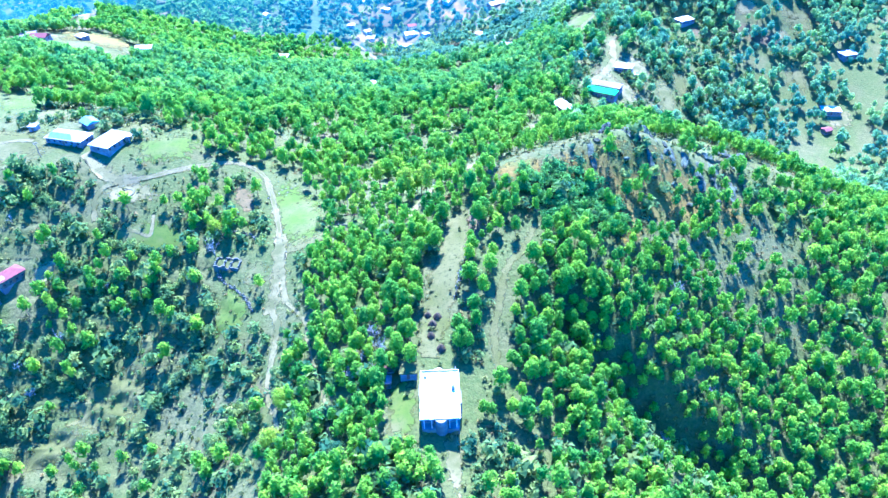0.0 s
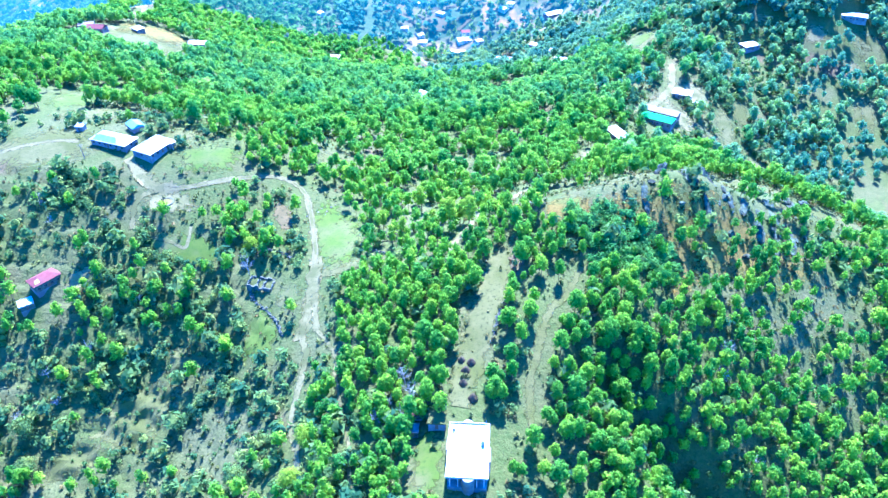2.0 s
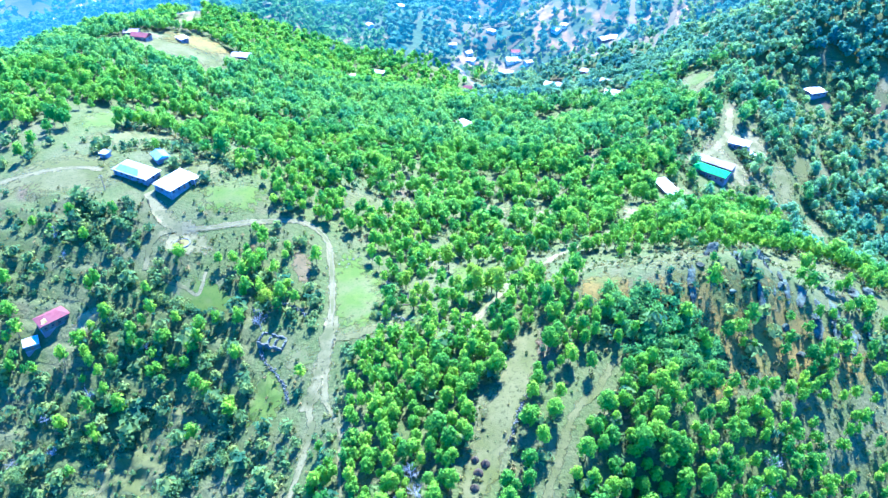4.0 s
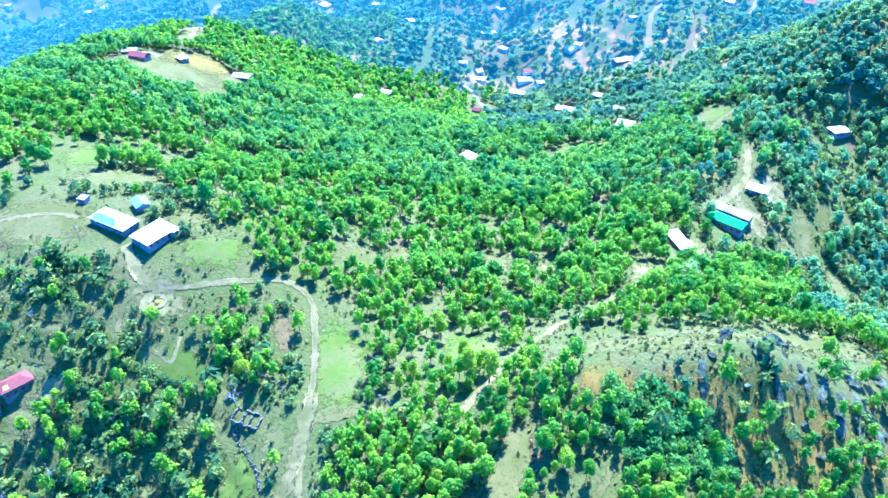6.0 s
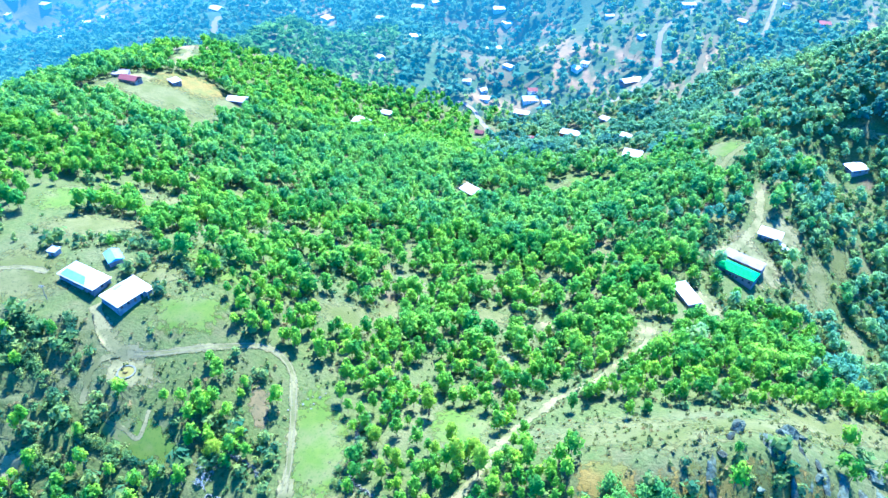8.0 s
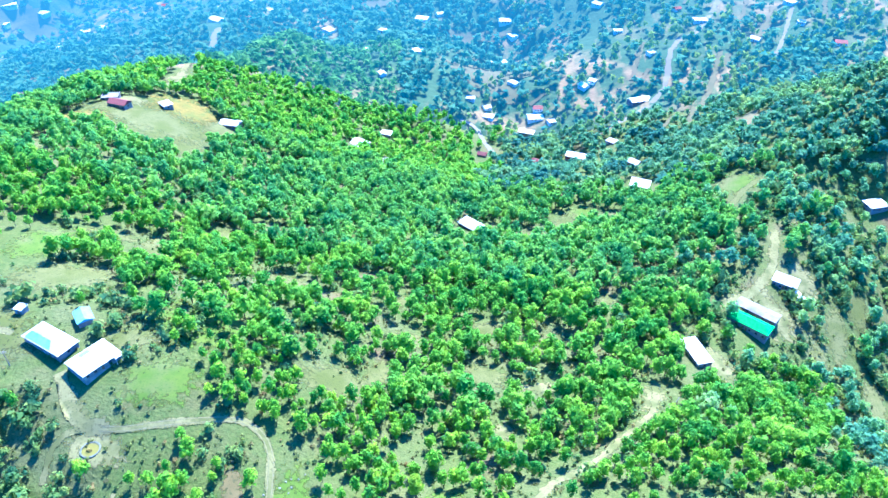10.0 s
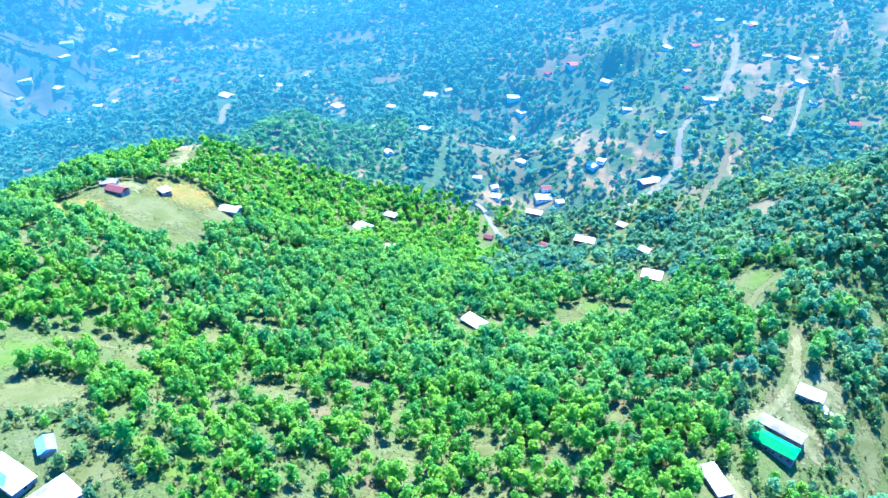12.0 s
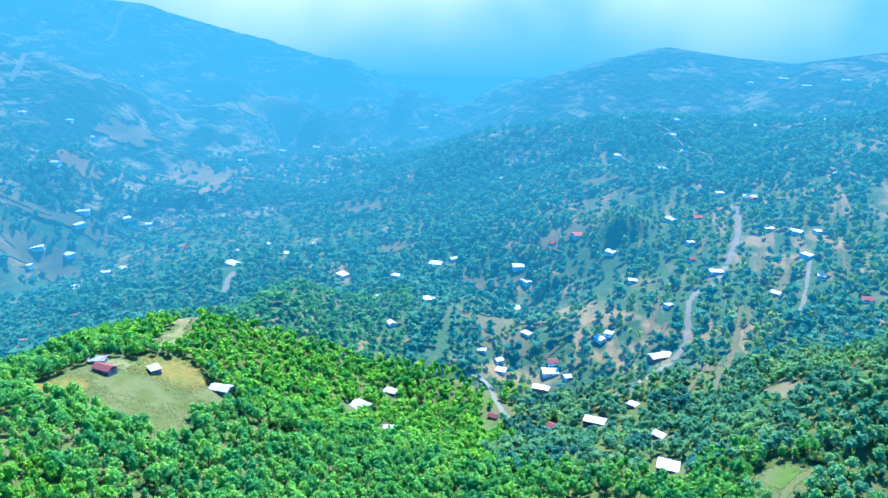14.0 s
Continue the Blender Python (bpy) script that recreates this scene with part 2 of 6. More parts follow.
# the valley floor and its side hollows, and a few swells: x, y, half widths, height
HOLLOWS = [(-60, 812, 85, 75, -40.6), (-122, 1010, 100, 100, -48.7), (50, 845, 60, 55, -14.7), (-498, 988, 110, 110, 18.2), (-209, 926, 70, 80, 18.8),
           (186, 575, 50, 50, -22.6), (47, 618, 35, 40, -8.4), (-84, 739, 45, 45, 5.1), (-305, 590, 70, 60, 3.7), (-362, 705, 60, 55, 9), (-340, 720, 45, 50, 6), (-335, 800, 50, 50, 36.4), (-340, 865, 50, 45, 32.6), (-280, 770, 45, 50, 11.3), (-235, 790, 45, 50, -5), (-818, 990, 120, 100, -29), (80, 275, 25, 18, 5.9),
           (40, 184, 12, 9, -8), (52, 173, 12, 9, -12), (64, 163, 13, 9, -15), (78, 154, 14, 9, -13), (96, 148, 16, 9, -8)]


def spline(u):
    u = np.abs(u)
    return np.where(u < 1, 2 / 3 - u * u + u ** 3 / 2, np.where(u < 2, (2 - u) ** 3 / 6, 0))


def relief(x, y):
    x, y = np.asarray(x, float).ravel(), np.asarray(y, float).ravel()
    z = np.zeros_like(x)
    for (x0, y0, s, nx, ny), knots in ((WIDE, WIDE_Z), (NEAR, NEAR_Z)):
        xx = np.clip(x, x0 + s, x0 + (nx - 2) * s) if s > 100 else x
        yy = np.clip(y, y0 + s, y0 + (ny - 2) * s) if s > 100 else y
        bx = spline((xx[:, None] - x0) / s - np.arange(nx))
        by = spline((yy[:, None] - y0) / s - np.arange(ny))
        z += np.einsum("pi,pj,ij->p", bx, by, np.array(knots).reshape(nx, ny))
    # the rocky knoll's crest
    a, b = (x - 48) * 0.97 + (y - 262) * 0.24, -(x - 48) * 0.24 + (y - 262) * 0.97
    z += 15 * np.exp(-(a / 52) ** 2 - (b / 20) ** 2)
    for cx, cy, rx, ry, dz in HOLLOWS:
        z += dz * np.exp(-((x - cx) / rx) ** 2 - ((y - cy) / ry) ** 2)
    return z


# crests of the far hills, steepness of their sides
FRONT_RIDGE = ([(-560, 1250, -150), (-445, 1331, -122), (-346, 1419, -84), (-240, 1510, -32), (-117, 1530, -14), (33, 1518, 5), (168, 1478, 12), (287, 1438, 26), (363, 1390, 46), (600, 1330, 75), (1200, 1300, 120)], 0.40, 41)
BACK_RIDGE = ([(-460, 2174, -101), (-328, 2153, -76), (-171, 2083, 4), (-34, 2046, 62), (68, 1998, 92), (218, 1984, 74), (331, 1946, 68), (479, 1830, 106), (737, 1734, 150), (1500, 1700, 200)], 0.38, 42)
MOUNTAIN = ([(-1854, 1565, 256), (-1706, 1892, 213), (-1450, 2115, 168), (-1198, 2278, 76), (-997, 2374, -12), (-741, 2409, -105), (-569, 2403, -133)], 0.42, 43)
MOUNTAIN_SPUR = ([(-1371, 1291, 170), (-1256, 1415, 92), (-1186, 1476, 31), (-1074, 1491, -56), (-924, 1460, -131)], 0.45, 44)
RIDGES = [FRONT_RIDGE, BACK_RIDGE, MOUNTAIN, MOUNTAIN_SPUR]


def ridge_height(x, y, crest, steep, seed):
    c = np.array(crest, float)
    best = np.full(len(x), -400.0)
    gully = 1.1 + 0.42 * lattice_noise(x, y, 190, seed) + 0.16 * lattice_noise(x, y, 75, seed + 1)
    for a, b in zip(c[:-1], c[1:]):
        d = b[:2] - a[:2]
        t = np.clip(((x - a[0]) * d[0] + (y - a[1]) * d[1]) / (d @ d), 0, 1)
        dist = np.hypot(x - a[0] - t * d[0], y - a[1] - t * d[1])
        best = np.maximum(best, a[2] + t * (b[2] - a[2]) - steep * (np.sqrt(dist ** 2 + 30 ** 2) - 30) * gully)
    return best


POND_LEVEL = float(relief([-151.0], [268.5])[0])


def rough_relief(x, y):
    z = relief(x, y)
    x, y = np.asarray(x, float).ravel(), np.asarray(y, float).ravel()
    far = np.clip((y - 500) / 900, 0, 1)
    z += 0.5 * lattice_noise(x, y, 14, 1) + 0.9 * lattice_noise(x, y, 34, 2)
    z += far * (3.5 * lattice_noise(x, y, 90, 3) + 2 * lattice_noise(x, y, 45, 4))
    z += np.clip((y - 1200) / 600, 0, 1) * (10 * lattice_noise(x, y, 260, 5) + 6 * lattice_noise(x, y, 120, 6))
    # behind the valley the land falls away between the ridges
    start = 1150 + 400 * np.clip((-x - 300) / 300, 0, 1)
    fall = np.clip((np.hypot(x, y - 200) - start) / 450, 0, 1)
    z += (-260 - z) * fall * fall * (3 - 2 * fall)
    for crest, steep, seed in RIDGES:
        z = np.maximum(z, ridge_height(x, y, crest, steep, seed))
    # the ploughed plateau at the mountain's foot
    flat = np.exp(-(np.hypot((x + 770) / 150, (y - 1350) / 130)) ** 4)
    z = z * (1 - flat) - 130 * flat
    # old field terraces on the shaded side
    t = np.clip((-x - 85) / 25, 0, 1) * np.clip((258 - y) / 14, 0, 1)
    t = np.maximum(t, np.clip((-x - 172) / 12, 0, 1) * np.clip((292 - y) / 12, 0, 1))
    t = t * (1 - np.exp(-((x + 138) / 24) ** 4 - ((y - 248) / 10) ** 4))
    step = 4.2
    q = (z + 2 * lattice_noise(x, y, 60, 7)) / step
    saw = np.floor(q) + np.clip((q - np.floor(q)) * 5.5, 0, 1) - q
    z += t * saw * step * 0.95
    # level place of the pond
    flat = np.exp(-(np.hypot(x + 151, y - 268.5) / 7.5) ** 4)
    return z * (1 - flat) + POND_LEVEL * flat


FAR = 600          # beyond this distance from the valley head the land is backdrop with painted haze


def spread(pairs):
    """Grid lines: (from, to, spacing) runs joined."""
    out = []
    for a, b, s in pairs:
        out += list(np.arange(a, b, s))
    return np.array(out + [pairs[-1][1]], float)


GX = spread([(-4800, -1900, 290), (-1900, -900, 25), (-900, -420, 14), (-420, -230, 7), (-230, 190, 3), (190, 420, 8), (420, 900, 20), (900, 1700, 40), (1700, 4800, 310)])
GY = spread([(-1500, -300, 120), (-300, 90, 13), (90, 330, 3), (330, 640, 6), (640, 960, 12), (960, 2500, 70), (2500, 4700, 220)])
xx, yy = np.meshgrid(GX, GY, indexing="ij")
GZ = rough_relief(xx, yy).reshape(xx.shape)


def ground(x, y):
    """Height of the ground sheet, also over arrays."""
    x, y = np.asarray(x, float), np.asarray(y, float)
    i = np.clip(np.searchsorted(GX, x) - 1, 0, len(GX) - 2)
    j = np.clip(np.searchsorted(GY, y) - 1, 0, len(GY) - 2)
    u, v = (x - GX[i]) / (GX[i + 1] - GX[i]), (y - GY[j]) / (GY[j + 1] - GY[j])
    a, b, c, d = GZ[i, j], GZ[i + 1, j], GZ[i + 1, j + 1], GZ[i, j + 1]
    z = np.where(u >= v, a + u * (b - a) + v * (c - b), a + v * (d - a) + u * (c - d))
    out = np.hypot(x, y - 200) > FAR
    return np.where(out, rough_relief(x, y).reshape(x.shape), z) if out.any() else z


def array_mesh(name, verts, quads, mat, smooth=False, tris=None):
    """A mesh from numpy arrays of vertices and quads (and triangles)."""
    me = bpy.data.meshes.new(name)
    nq, nt = len(quads), 0 if tris is None else len(tris)
    loops = np.concatenate([quads.ravel()] + ([tris.ravel()] if nt else [])).astype(np.int32)
    me.vertices.add(len(verts))
    me.vertices.foreach_set("co", np.ascontiguousarray(verts, np.float32).ravel())
    me.loops.add(len(loops))
    me.loops.foreach_set("vertex_index", loops)
    starts = np.concatenate([np.arange(nq) * 4, nq * 4 + np.arange(nt) * 3]).astype(np.int32)
    me.polygons.add(nq + nt)
    me.polygons.foreach_set("loop_start", starts)
    me.update(calc_edges=True)
    me.validate()
    if smooth:
        me.shade_smooth()
    me.materials.append(mat)
    return me


n1, n2 = len(GX), len(GY)
rr = np.hypot(xx, yy - 200)
sheet_z = np.where(rr > FAR + 60, np.minimum(GZ - 30, -150), GZ - 30 * np.clip((rr - FAR) / 30, 0, 1))
ids = np.arange(n1 * n2).reshape(n1, n2)
quads = np.stack([ids[:-1, :-1], ids[1:, :-1], ids[1:, 1:], ids[:-1, 1:]], -1).reshape(-1, 4)
tris = np.concatenate([quads[:, (0, 1, 2)], quads[:, (0, 2, 3)]])
land = new("ground", array_mesh("ground", np.stack([xx, yy, sheet_z], -1).reshape(-1, 3), np.zeros((0, 4), int), M["ground"], True, tris))
tagged(land, "hilly ground of grass, straw and brown soil", "ground", kind="structure")


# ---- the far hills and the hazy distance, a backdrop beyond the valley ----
def haze_glow(nodes, links, shaded):
    """Haze painted as glow: emission mixed into far materials, more of it, and paler, the farther they lie from the
    valley head.
    """
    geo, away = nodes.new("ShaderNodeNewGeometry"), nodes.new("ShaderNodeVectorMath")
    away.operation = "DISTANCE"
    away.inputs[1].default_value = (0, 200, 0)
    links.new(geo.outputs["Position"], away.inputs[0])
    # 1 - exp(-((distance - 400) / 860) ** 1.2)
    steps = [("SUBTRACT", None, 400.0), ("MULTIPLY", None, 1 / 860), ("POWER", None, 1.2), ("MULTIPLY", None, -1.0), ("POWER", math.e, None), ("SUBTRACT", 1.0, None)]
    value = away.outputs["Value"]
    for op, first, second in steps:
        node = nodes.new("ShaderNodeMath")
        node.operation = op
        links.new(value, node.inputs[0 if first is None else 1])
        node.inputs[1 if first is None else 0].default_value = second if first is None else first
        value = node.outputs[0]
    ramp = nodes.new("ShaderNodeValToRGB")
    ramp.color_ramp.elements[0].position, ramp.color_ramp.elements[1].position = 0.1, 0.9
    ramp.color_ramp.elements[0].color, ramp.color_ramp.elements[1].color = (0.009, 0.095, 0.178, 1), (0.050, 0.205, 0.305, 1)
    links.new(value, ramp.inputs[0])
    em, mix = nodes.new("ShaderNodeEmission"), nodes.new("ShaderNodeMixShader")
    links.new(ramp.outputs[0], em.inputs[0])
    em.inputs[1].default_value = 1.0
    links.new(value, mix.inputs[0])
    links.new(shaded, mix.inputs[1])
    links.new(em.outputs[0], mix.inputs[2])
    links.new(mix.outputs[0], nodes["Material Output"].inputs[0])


# far surface with the haze mixed in as emission
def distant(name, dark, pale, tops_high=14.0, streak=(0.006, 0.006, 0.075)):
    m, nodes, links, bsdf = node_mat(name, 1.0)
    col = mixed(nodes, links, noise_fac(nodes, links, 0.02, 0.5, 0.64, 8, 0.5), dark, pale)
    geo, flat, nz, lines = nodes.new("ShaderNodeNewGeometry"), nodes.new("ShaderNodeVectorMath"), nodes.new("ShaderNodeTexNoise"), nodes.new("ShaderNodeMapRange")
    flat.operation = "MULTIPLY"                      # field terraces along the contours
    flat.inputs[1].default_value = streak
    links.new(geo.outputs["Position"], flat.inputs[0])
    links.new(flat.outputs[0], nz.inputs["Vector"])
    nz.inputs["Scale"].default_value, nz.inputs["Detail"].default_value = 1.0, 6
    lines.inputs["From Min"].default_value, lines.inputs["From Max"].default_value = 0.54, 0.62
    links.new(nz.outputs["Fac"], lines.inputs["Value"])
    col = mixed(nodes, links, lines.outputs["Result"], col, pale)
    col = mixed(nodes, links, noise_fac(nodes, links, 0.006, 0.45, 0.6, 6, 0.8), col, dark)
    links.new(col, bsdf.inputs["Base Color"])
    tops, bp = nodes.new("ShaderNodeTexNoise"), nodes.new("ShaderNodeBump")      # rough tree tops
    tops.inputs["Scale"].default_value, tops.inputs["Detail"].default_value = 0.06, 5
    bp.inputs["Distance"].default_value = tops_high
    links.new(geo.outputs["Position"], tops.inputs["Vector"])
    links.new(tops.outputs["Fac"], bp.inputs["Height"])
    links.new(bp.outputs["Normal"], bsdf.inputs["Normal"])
    haze_glow(nodes, links, bsdf.outputs[0])
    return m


def distant_leaves(name, a, b):
    m, nodes, links, bsdf = node_mat(name, 1.0)
    nodes.remove(bsdf)
    geo = nodes.new("ShaderNodeNewGeometry")
    col = mixed(nodes, links, noise_fac(nodes, links, 0.05, 0.4, 0.62, 3), a, b)
    dif, tra, mix = nodes.new("ShaderNodeBsdfDiffuse"), nodes.new("ShaderNodeBsdfTranslucent"), nodes.new("ShaderNodeMixShader")
    mix.inputs[0].default_value = 0.48
    links.new(col, dif.inputs[0])
    links.new(col, tra.inputs[0])
    links.new(dif.outputs[0], mix.inputs[1])
    links.new(tra.outputs[0], mix.inputs[2])
    haze_glow(nodes, links, mix.outputs[0])
    return m


# backdrop woods: haze blue is in the leaf colour too, besides the emission
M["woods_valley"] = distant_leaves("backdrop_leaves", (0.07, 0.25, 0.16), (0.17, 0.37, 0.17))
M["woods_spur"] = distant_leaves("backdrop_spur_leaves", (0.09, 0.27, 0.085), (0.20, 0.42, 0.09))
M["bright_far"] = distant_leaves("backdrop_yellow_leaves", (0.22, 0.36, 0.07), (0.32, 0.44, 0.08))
M["plateau"] = distant("backdrop_plateau_soil", (0.22, 0.135, 0.05), (0.30, 0.20, 0.08), 0.5)
M["plaster_far"] = distant("backdrop_plaster", (0.66, 0.66, 0.64), (0.80, 0.80, 0.78), 0.1)
M["track_far"] = distant("backdrop_track", (0.20, 0.18, 0.13), (0.26, 0.23, 0.17), 0.1)
M["valley_ground"] = distant("backdrop_valley_ground", (0.055, 0.11, 0.04), (0.30, 0.20, 0.085), 3.0, (0.055, 0.011, 0.0))
M["field_far"] = distant("backdrop_field_soil", (0.125, 0.115, 0.045), (0.20, 0.155, 0.065), 0.5)
M["hillside"] = distant("backdrop_hillside", (0.010, 0.05, 0.035), (0.30, 0.25, 0.13), 26.0)


def backdrop_hill(name, a0, a1, r0, r1, steps, mat, label):
    """A stretch of the far land between two bearings and two distances."""
    aa, rr = np.linspace(radians(a0), radians(a1), steps[0]), np.linspace(r0, r1, steps[1])
    ga, gr = np.meshgrid(aa, rr, indexing="ij")
    ax, ay = gr * np.sin(ga), 200 + gr * np.cos(ga)
    az = rough_relief(ax, ay).reshape(ax.shape)
    az[:, 0] -= 8
    i = np.arange(ax.size).reshape(ax.shape)
    f = np.stack([i[:-1, :-1], i[1:, :-1], i[1:, 1:], i[:-1, 1:]], -1).reshape(-1, 4)
    ob = new(name, array_mesh(name, np.stack([ax, ay, az], -1).reshape(-1, 3), f, mat, True))
    tagged(ob, label, "hills", kind="structure")


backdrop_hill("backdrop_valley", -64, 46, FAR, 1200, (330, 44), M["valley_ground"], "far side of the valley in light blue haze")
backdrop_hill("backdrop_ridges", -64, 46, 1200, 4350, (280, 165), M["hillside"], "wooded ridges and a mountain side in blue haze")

# a glowing curved wall added behind the hills, painted as far haze
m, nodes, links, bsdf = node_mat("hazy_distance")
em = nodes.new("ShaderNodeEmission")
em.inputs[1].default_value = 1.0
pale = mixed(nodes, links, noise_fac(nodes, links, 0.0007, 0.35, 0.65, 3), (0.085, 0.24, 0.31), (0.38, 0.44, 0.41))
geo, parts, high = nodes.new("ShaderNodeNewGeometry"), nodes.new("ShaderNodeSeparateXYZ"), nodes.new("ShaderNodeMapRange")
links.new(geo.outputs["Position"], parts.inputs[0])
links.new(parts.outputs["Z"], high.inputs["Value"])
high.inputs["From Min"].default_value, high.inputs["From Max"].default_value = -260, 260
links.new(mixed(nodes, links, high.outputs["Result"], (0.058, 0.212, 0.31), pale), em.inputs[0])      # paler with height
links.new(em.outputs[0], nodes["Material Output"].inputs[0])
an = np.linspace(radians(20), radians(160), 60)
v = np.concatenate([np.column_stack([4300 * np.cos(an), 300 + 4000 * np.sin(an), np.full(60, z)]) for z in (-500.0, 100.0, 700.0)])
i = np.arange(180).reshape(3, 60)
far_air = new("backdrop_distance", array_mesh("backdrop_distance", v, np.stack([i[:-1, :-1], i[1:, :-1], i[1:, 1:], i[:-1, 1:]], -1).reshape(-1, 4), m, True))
tagged(far_air, "pale blue haze painted on a glowing wall behind the hills", "haze", kind="structure")


# ---- roads, fields and clearings ----
def smooth_line(points, step=1.3):
    """Points along a smooth curve through the given ones."""
    p = np.array(points, float)
    p = np.vstack([2 * p[0] - p[1], p, 2 * p[-1] - p[-2]])
    out = []
    for a, b, c, d in zip(p[:-3], p[1:-2], p[2:-1], p[3:]):
        n = max(2, int(np.linalg.norm(c - b) / step))
        for t in np.arange(n) / n:
            out.append(0.5 * (2 * b + (c - a) * t + (2 * a - 5 * b + 4 * c - d) * t * t + (3 * b - a - 3 * c + d) * t ** 3))
    return np.array(out + [p[-2]])


def strip_mesh(name, line, half, mat, lift, wobble=0.4, across=6, off=0.0, seed=1):
    """A ribbon laid over the ground along a line; half: half its width, one number or one for each point."""
    d = np.gradient(line, axis=0)
    nrm = np.stack([-d[:, 1], d[:, 0]], -1) / np.linalg.norm(d, axis=1)[:, None]
    half = np.broadcast_to(half, len(line)).astype(float)
    rows = []
    for k in range(across + 1):
        u = k / across * 2 - 1
        w = half * (1 + abs(u) * (wobble * lattice_noise(line[:, 0] + 40 * u, line[:, 1], 7, seed) + 0.9 * wobble * lattice_noise(line[:, 0] + 90 * u, line[:, 1], 2.6, seed + 1)))
        q = line + nrm * (u * w + off)[:, None]
        rows.append(np.column_stack([q, ground(q[:, 0], q[:, 1]) + lift]))
    v = np.stack(rows, 1)
    n, m = v.shape[:2]
    i = np.arange(n * m).reshape(n, m)
    f = np.stack([i[:-1, :-1], i[:-1, 1:], i[1:, 1:], i[1:, :-1]], -1).reshape(-1, 4)[:, ::-1]
    me = array_mesh(name, v.reshape(-1, 3), f, mat, True)
    rim = me.attributes.new("rim", "FLOAT", "POINT")
    rim.data.foreach_set("value", np.tile(np.abs(np.arange(m) / across * 2 - 1), n).astype(np.float32))
    return me


def patch_mesh(name, x, y, rx, ry, turn, mat, lift=0.15, rings=6, seed=1, rag=0.18):
    """An uneven round piece of ground cover laid over the ground."""
    n = 88
    a = np.arange(n) / n * 2 * np.pi
    rim = 1 + rag * lattice_noise(np.cos(a) * 2.2 + seed, np.sin(a) * 2.2, 1, seed) + rag * 0.6 * lattice_noise(np.cos(a) * 6 + seed, np.sin(a) * 6, 1, seed + 5) + rag * 0.35 * lattice_noise(np.cos(a) * 15 + seed, np.sin(a) * 15, 1, seed + 9)
    c, s = math.cos(radians(turn)), math.sin(radians(turn))
    vs = [(x, y)]
    for r in range(1, rings + 1):
        u, v = np.cos(a) * rim * rx * r / rings, np.sin(a) * rim * ry * r / rings
        vs += list(zip(x + u * c - v * s, y + u * s + v * c))
    vs = np.array(vs)
    zs = ground(vs[:, 0], vs[:, 1]) + lift
    tris = np.array([(0, 1 + k, 1 + (k + 1) % n) for k in range(n)])
    qs = np.array([(1 + r * n + k, 1 + (r + 1) * n + k, 1 + (r + 1) * n + (k + 1) % n, 1 + r * n + (k + 1) % n) for r in range(rings - 1) for k in range(n)])
    me = array_mesh(name, np.column_stack([vs, zs]), qs, mat, True, tris)
    rim = me.attributes.new("rim", "FLOAT", "POINT")
    rim.data.foreach_set("value", np.concatenate([[0.0], np.repeat(np.arange(1, rings + 1) / rings, n)]).astype(np.float32))
    return me


OPEN = []          # cleared ground: x0, y0, x1, y1, half width


def keep_clear(line, half):
    p = np.array(line, float)
    for a, b in zip(p[:-1], p[1:]):
        OPEN.append((*a, *b, half))


ROADS_NEAR = {
    "junction_road": ([(-78, 243), (-76, 232.6), (-75, 221.2), (-75.5, 211), (-75.3, 203)], 2.9, "dirt"),
    "junction_branch": ([(-74, 224), (-71.5, 212.1), (-69.3, 205.5)], 1.5, "dirt"),
    "lower_track": ([(-75.5, 216), (-75.2, 205), (-71.5, 195.6), (-71, 184.7), (-71.1, 170.9), (-69.1, 163.5), (-65.5, 156.7), (-62.7, 144.3)], 1.2, "dirt"),
    "valley_road": ([(-69.3, 205.5), (-59.4, 191.7), (-56.7, 181.3), (-52.4, 168.2), (-47.6, 156.1), (-44.7, 143.6), (-41.5, 134.5), (-37.3, 127.9)], 0.75, "dirt"),
    "field_road": ([(-77, 238), (-79.7, 250), (-85.8, 269.2), (-90.8, 282.6), (-96.9, 289.8), (-105.3, 292.3), (-117.3, 288.4), (-128.9, 283.4), (-143, 277.6), (-151.9, 275.9)], 1.5, "dirt"),
    "field_edge": ([(-70, 232), (-58.4, 235.1), (-51, 236.6), (-41.7, 237.8)], 1.8, "dry"),
    "school_road": ([(-176.3, 291.6), (-166.4, 281), (-157.5, 275.5), (-150.4, 277)], 2.8, "dirt"),
    "pond_track": ([(-157, 274), (-162.5, 271), (-164.5, 265.1), (-162.5, 255.2)], 1.3, "dirt"),
    "clearing_track": ([(-153.1, 252.3), (-142.8, 250.1), (-136.3, 248.2), (-136.4, 257.7)], 0.7, "dirt"),
}
ROADS_MIDDLE = {
    "hill_track": ([(40.2, 229.3), (34.6, 225.3), (27.9, 220.8), (23.2, 210), (16.8, 201.4), (13.7, 191.7), (11, 180.8), (9.6, 170.8), (10.4, 159.5)], 1.25, "dry"),
    "saddle_track": ([(-22.3, 234.2), (-17, 243.9), (-12.9, 254.3), (-8.4, 269.2), (-2.7, 282.7), (2.9, 290.8), (7.7, 299.6), (12.9, 304), (23.7, 317), (35.6, 336), (43.4, 350), (45.8, 370)], 1.7, "dirt"),
    "west_track": ([(-262, 292), (-240, 300), (-219.9, 305), (-206.7, 304)], 1.5, "dirt"),
    "green_house_drive": ([(79.1, 445), (90.3, 452), (99.3, 461), (106.4, 474), (112.4, 488), (116.5, 519)], 2.8, "dirt"),
    "meadow_path": ([(121.3, 583), (106.6, 567), (95.4, 547)], 2.2, "dry"),
}
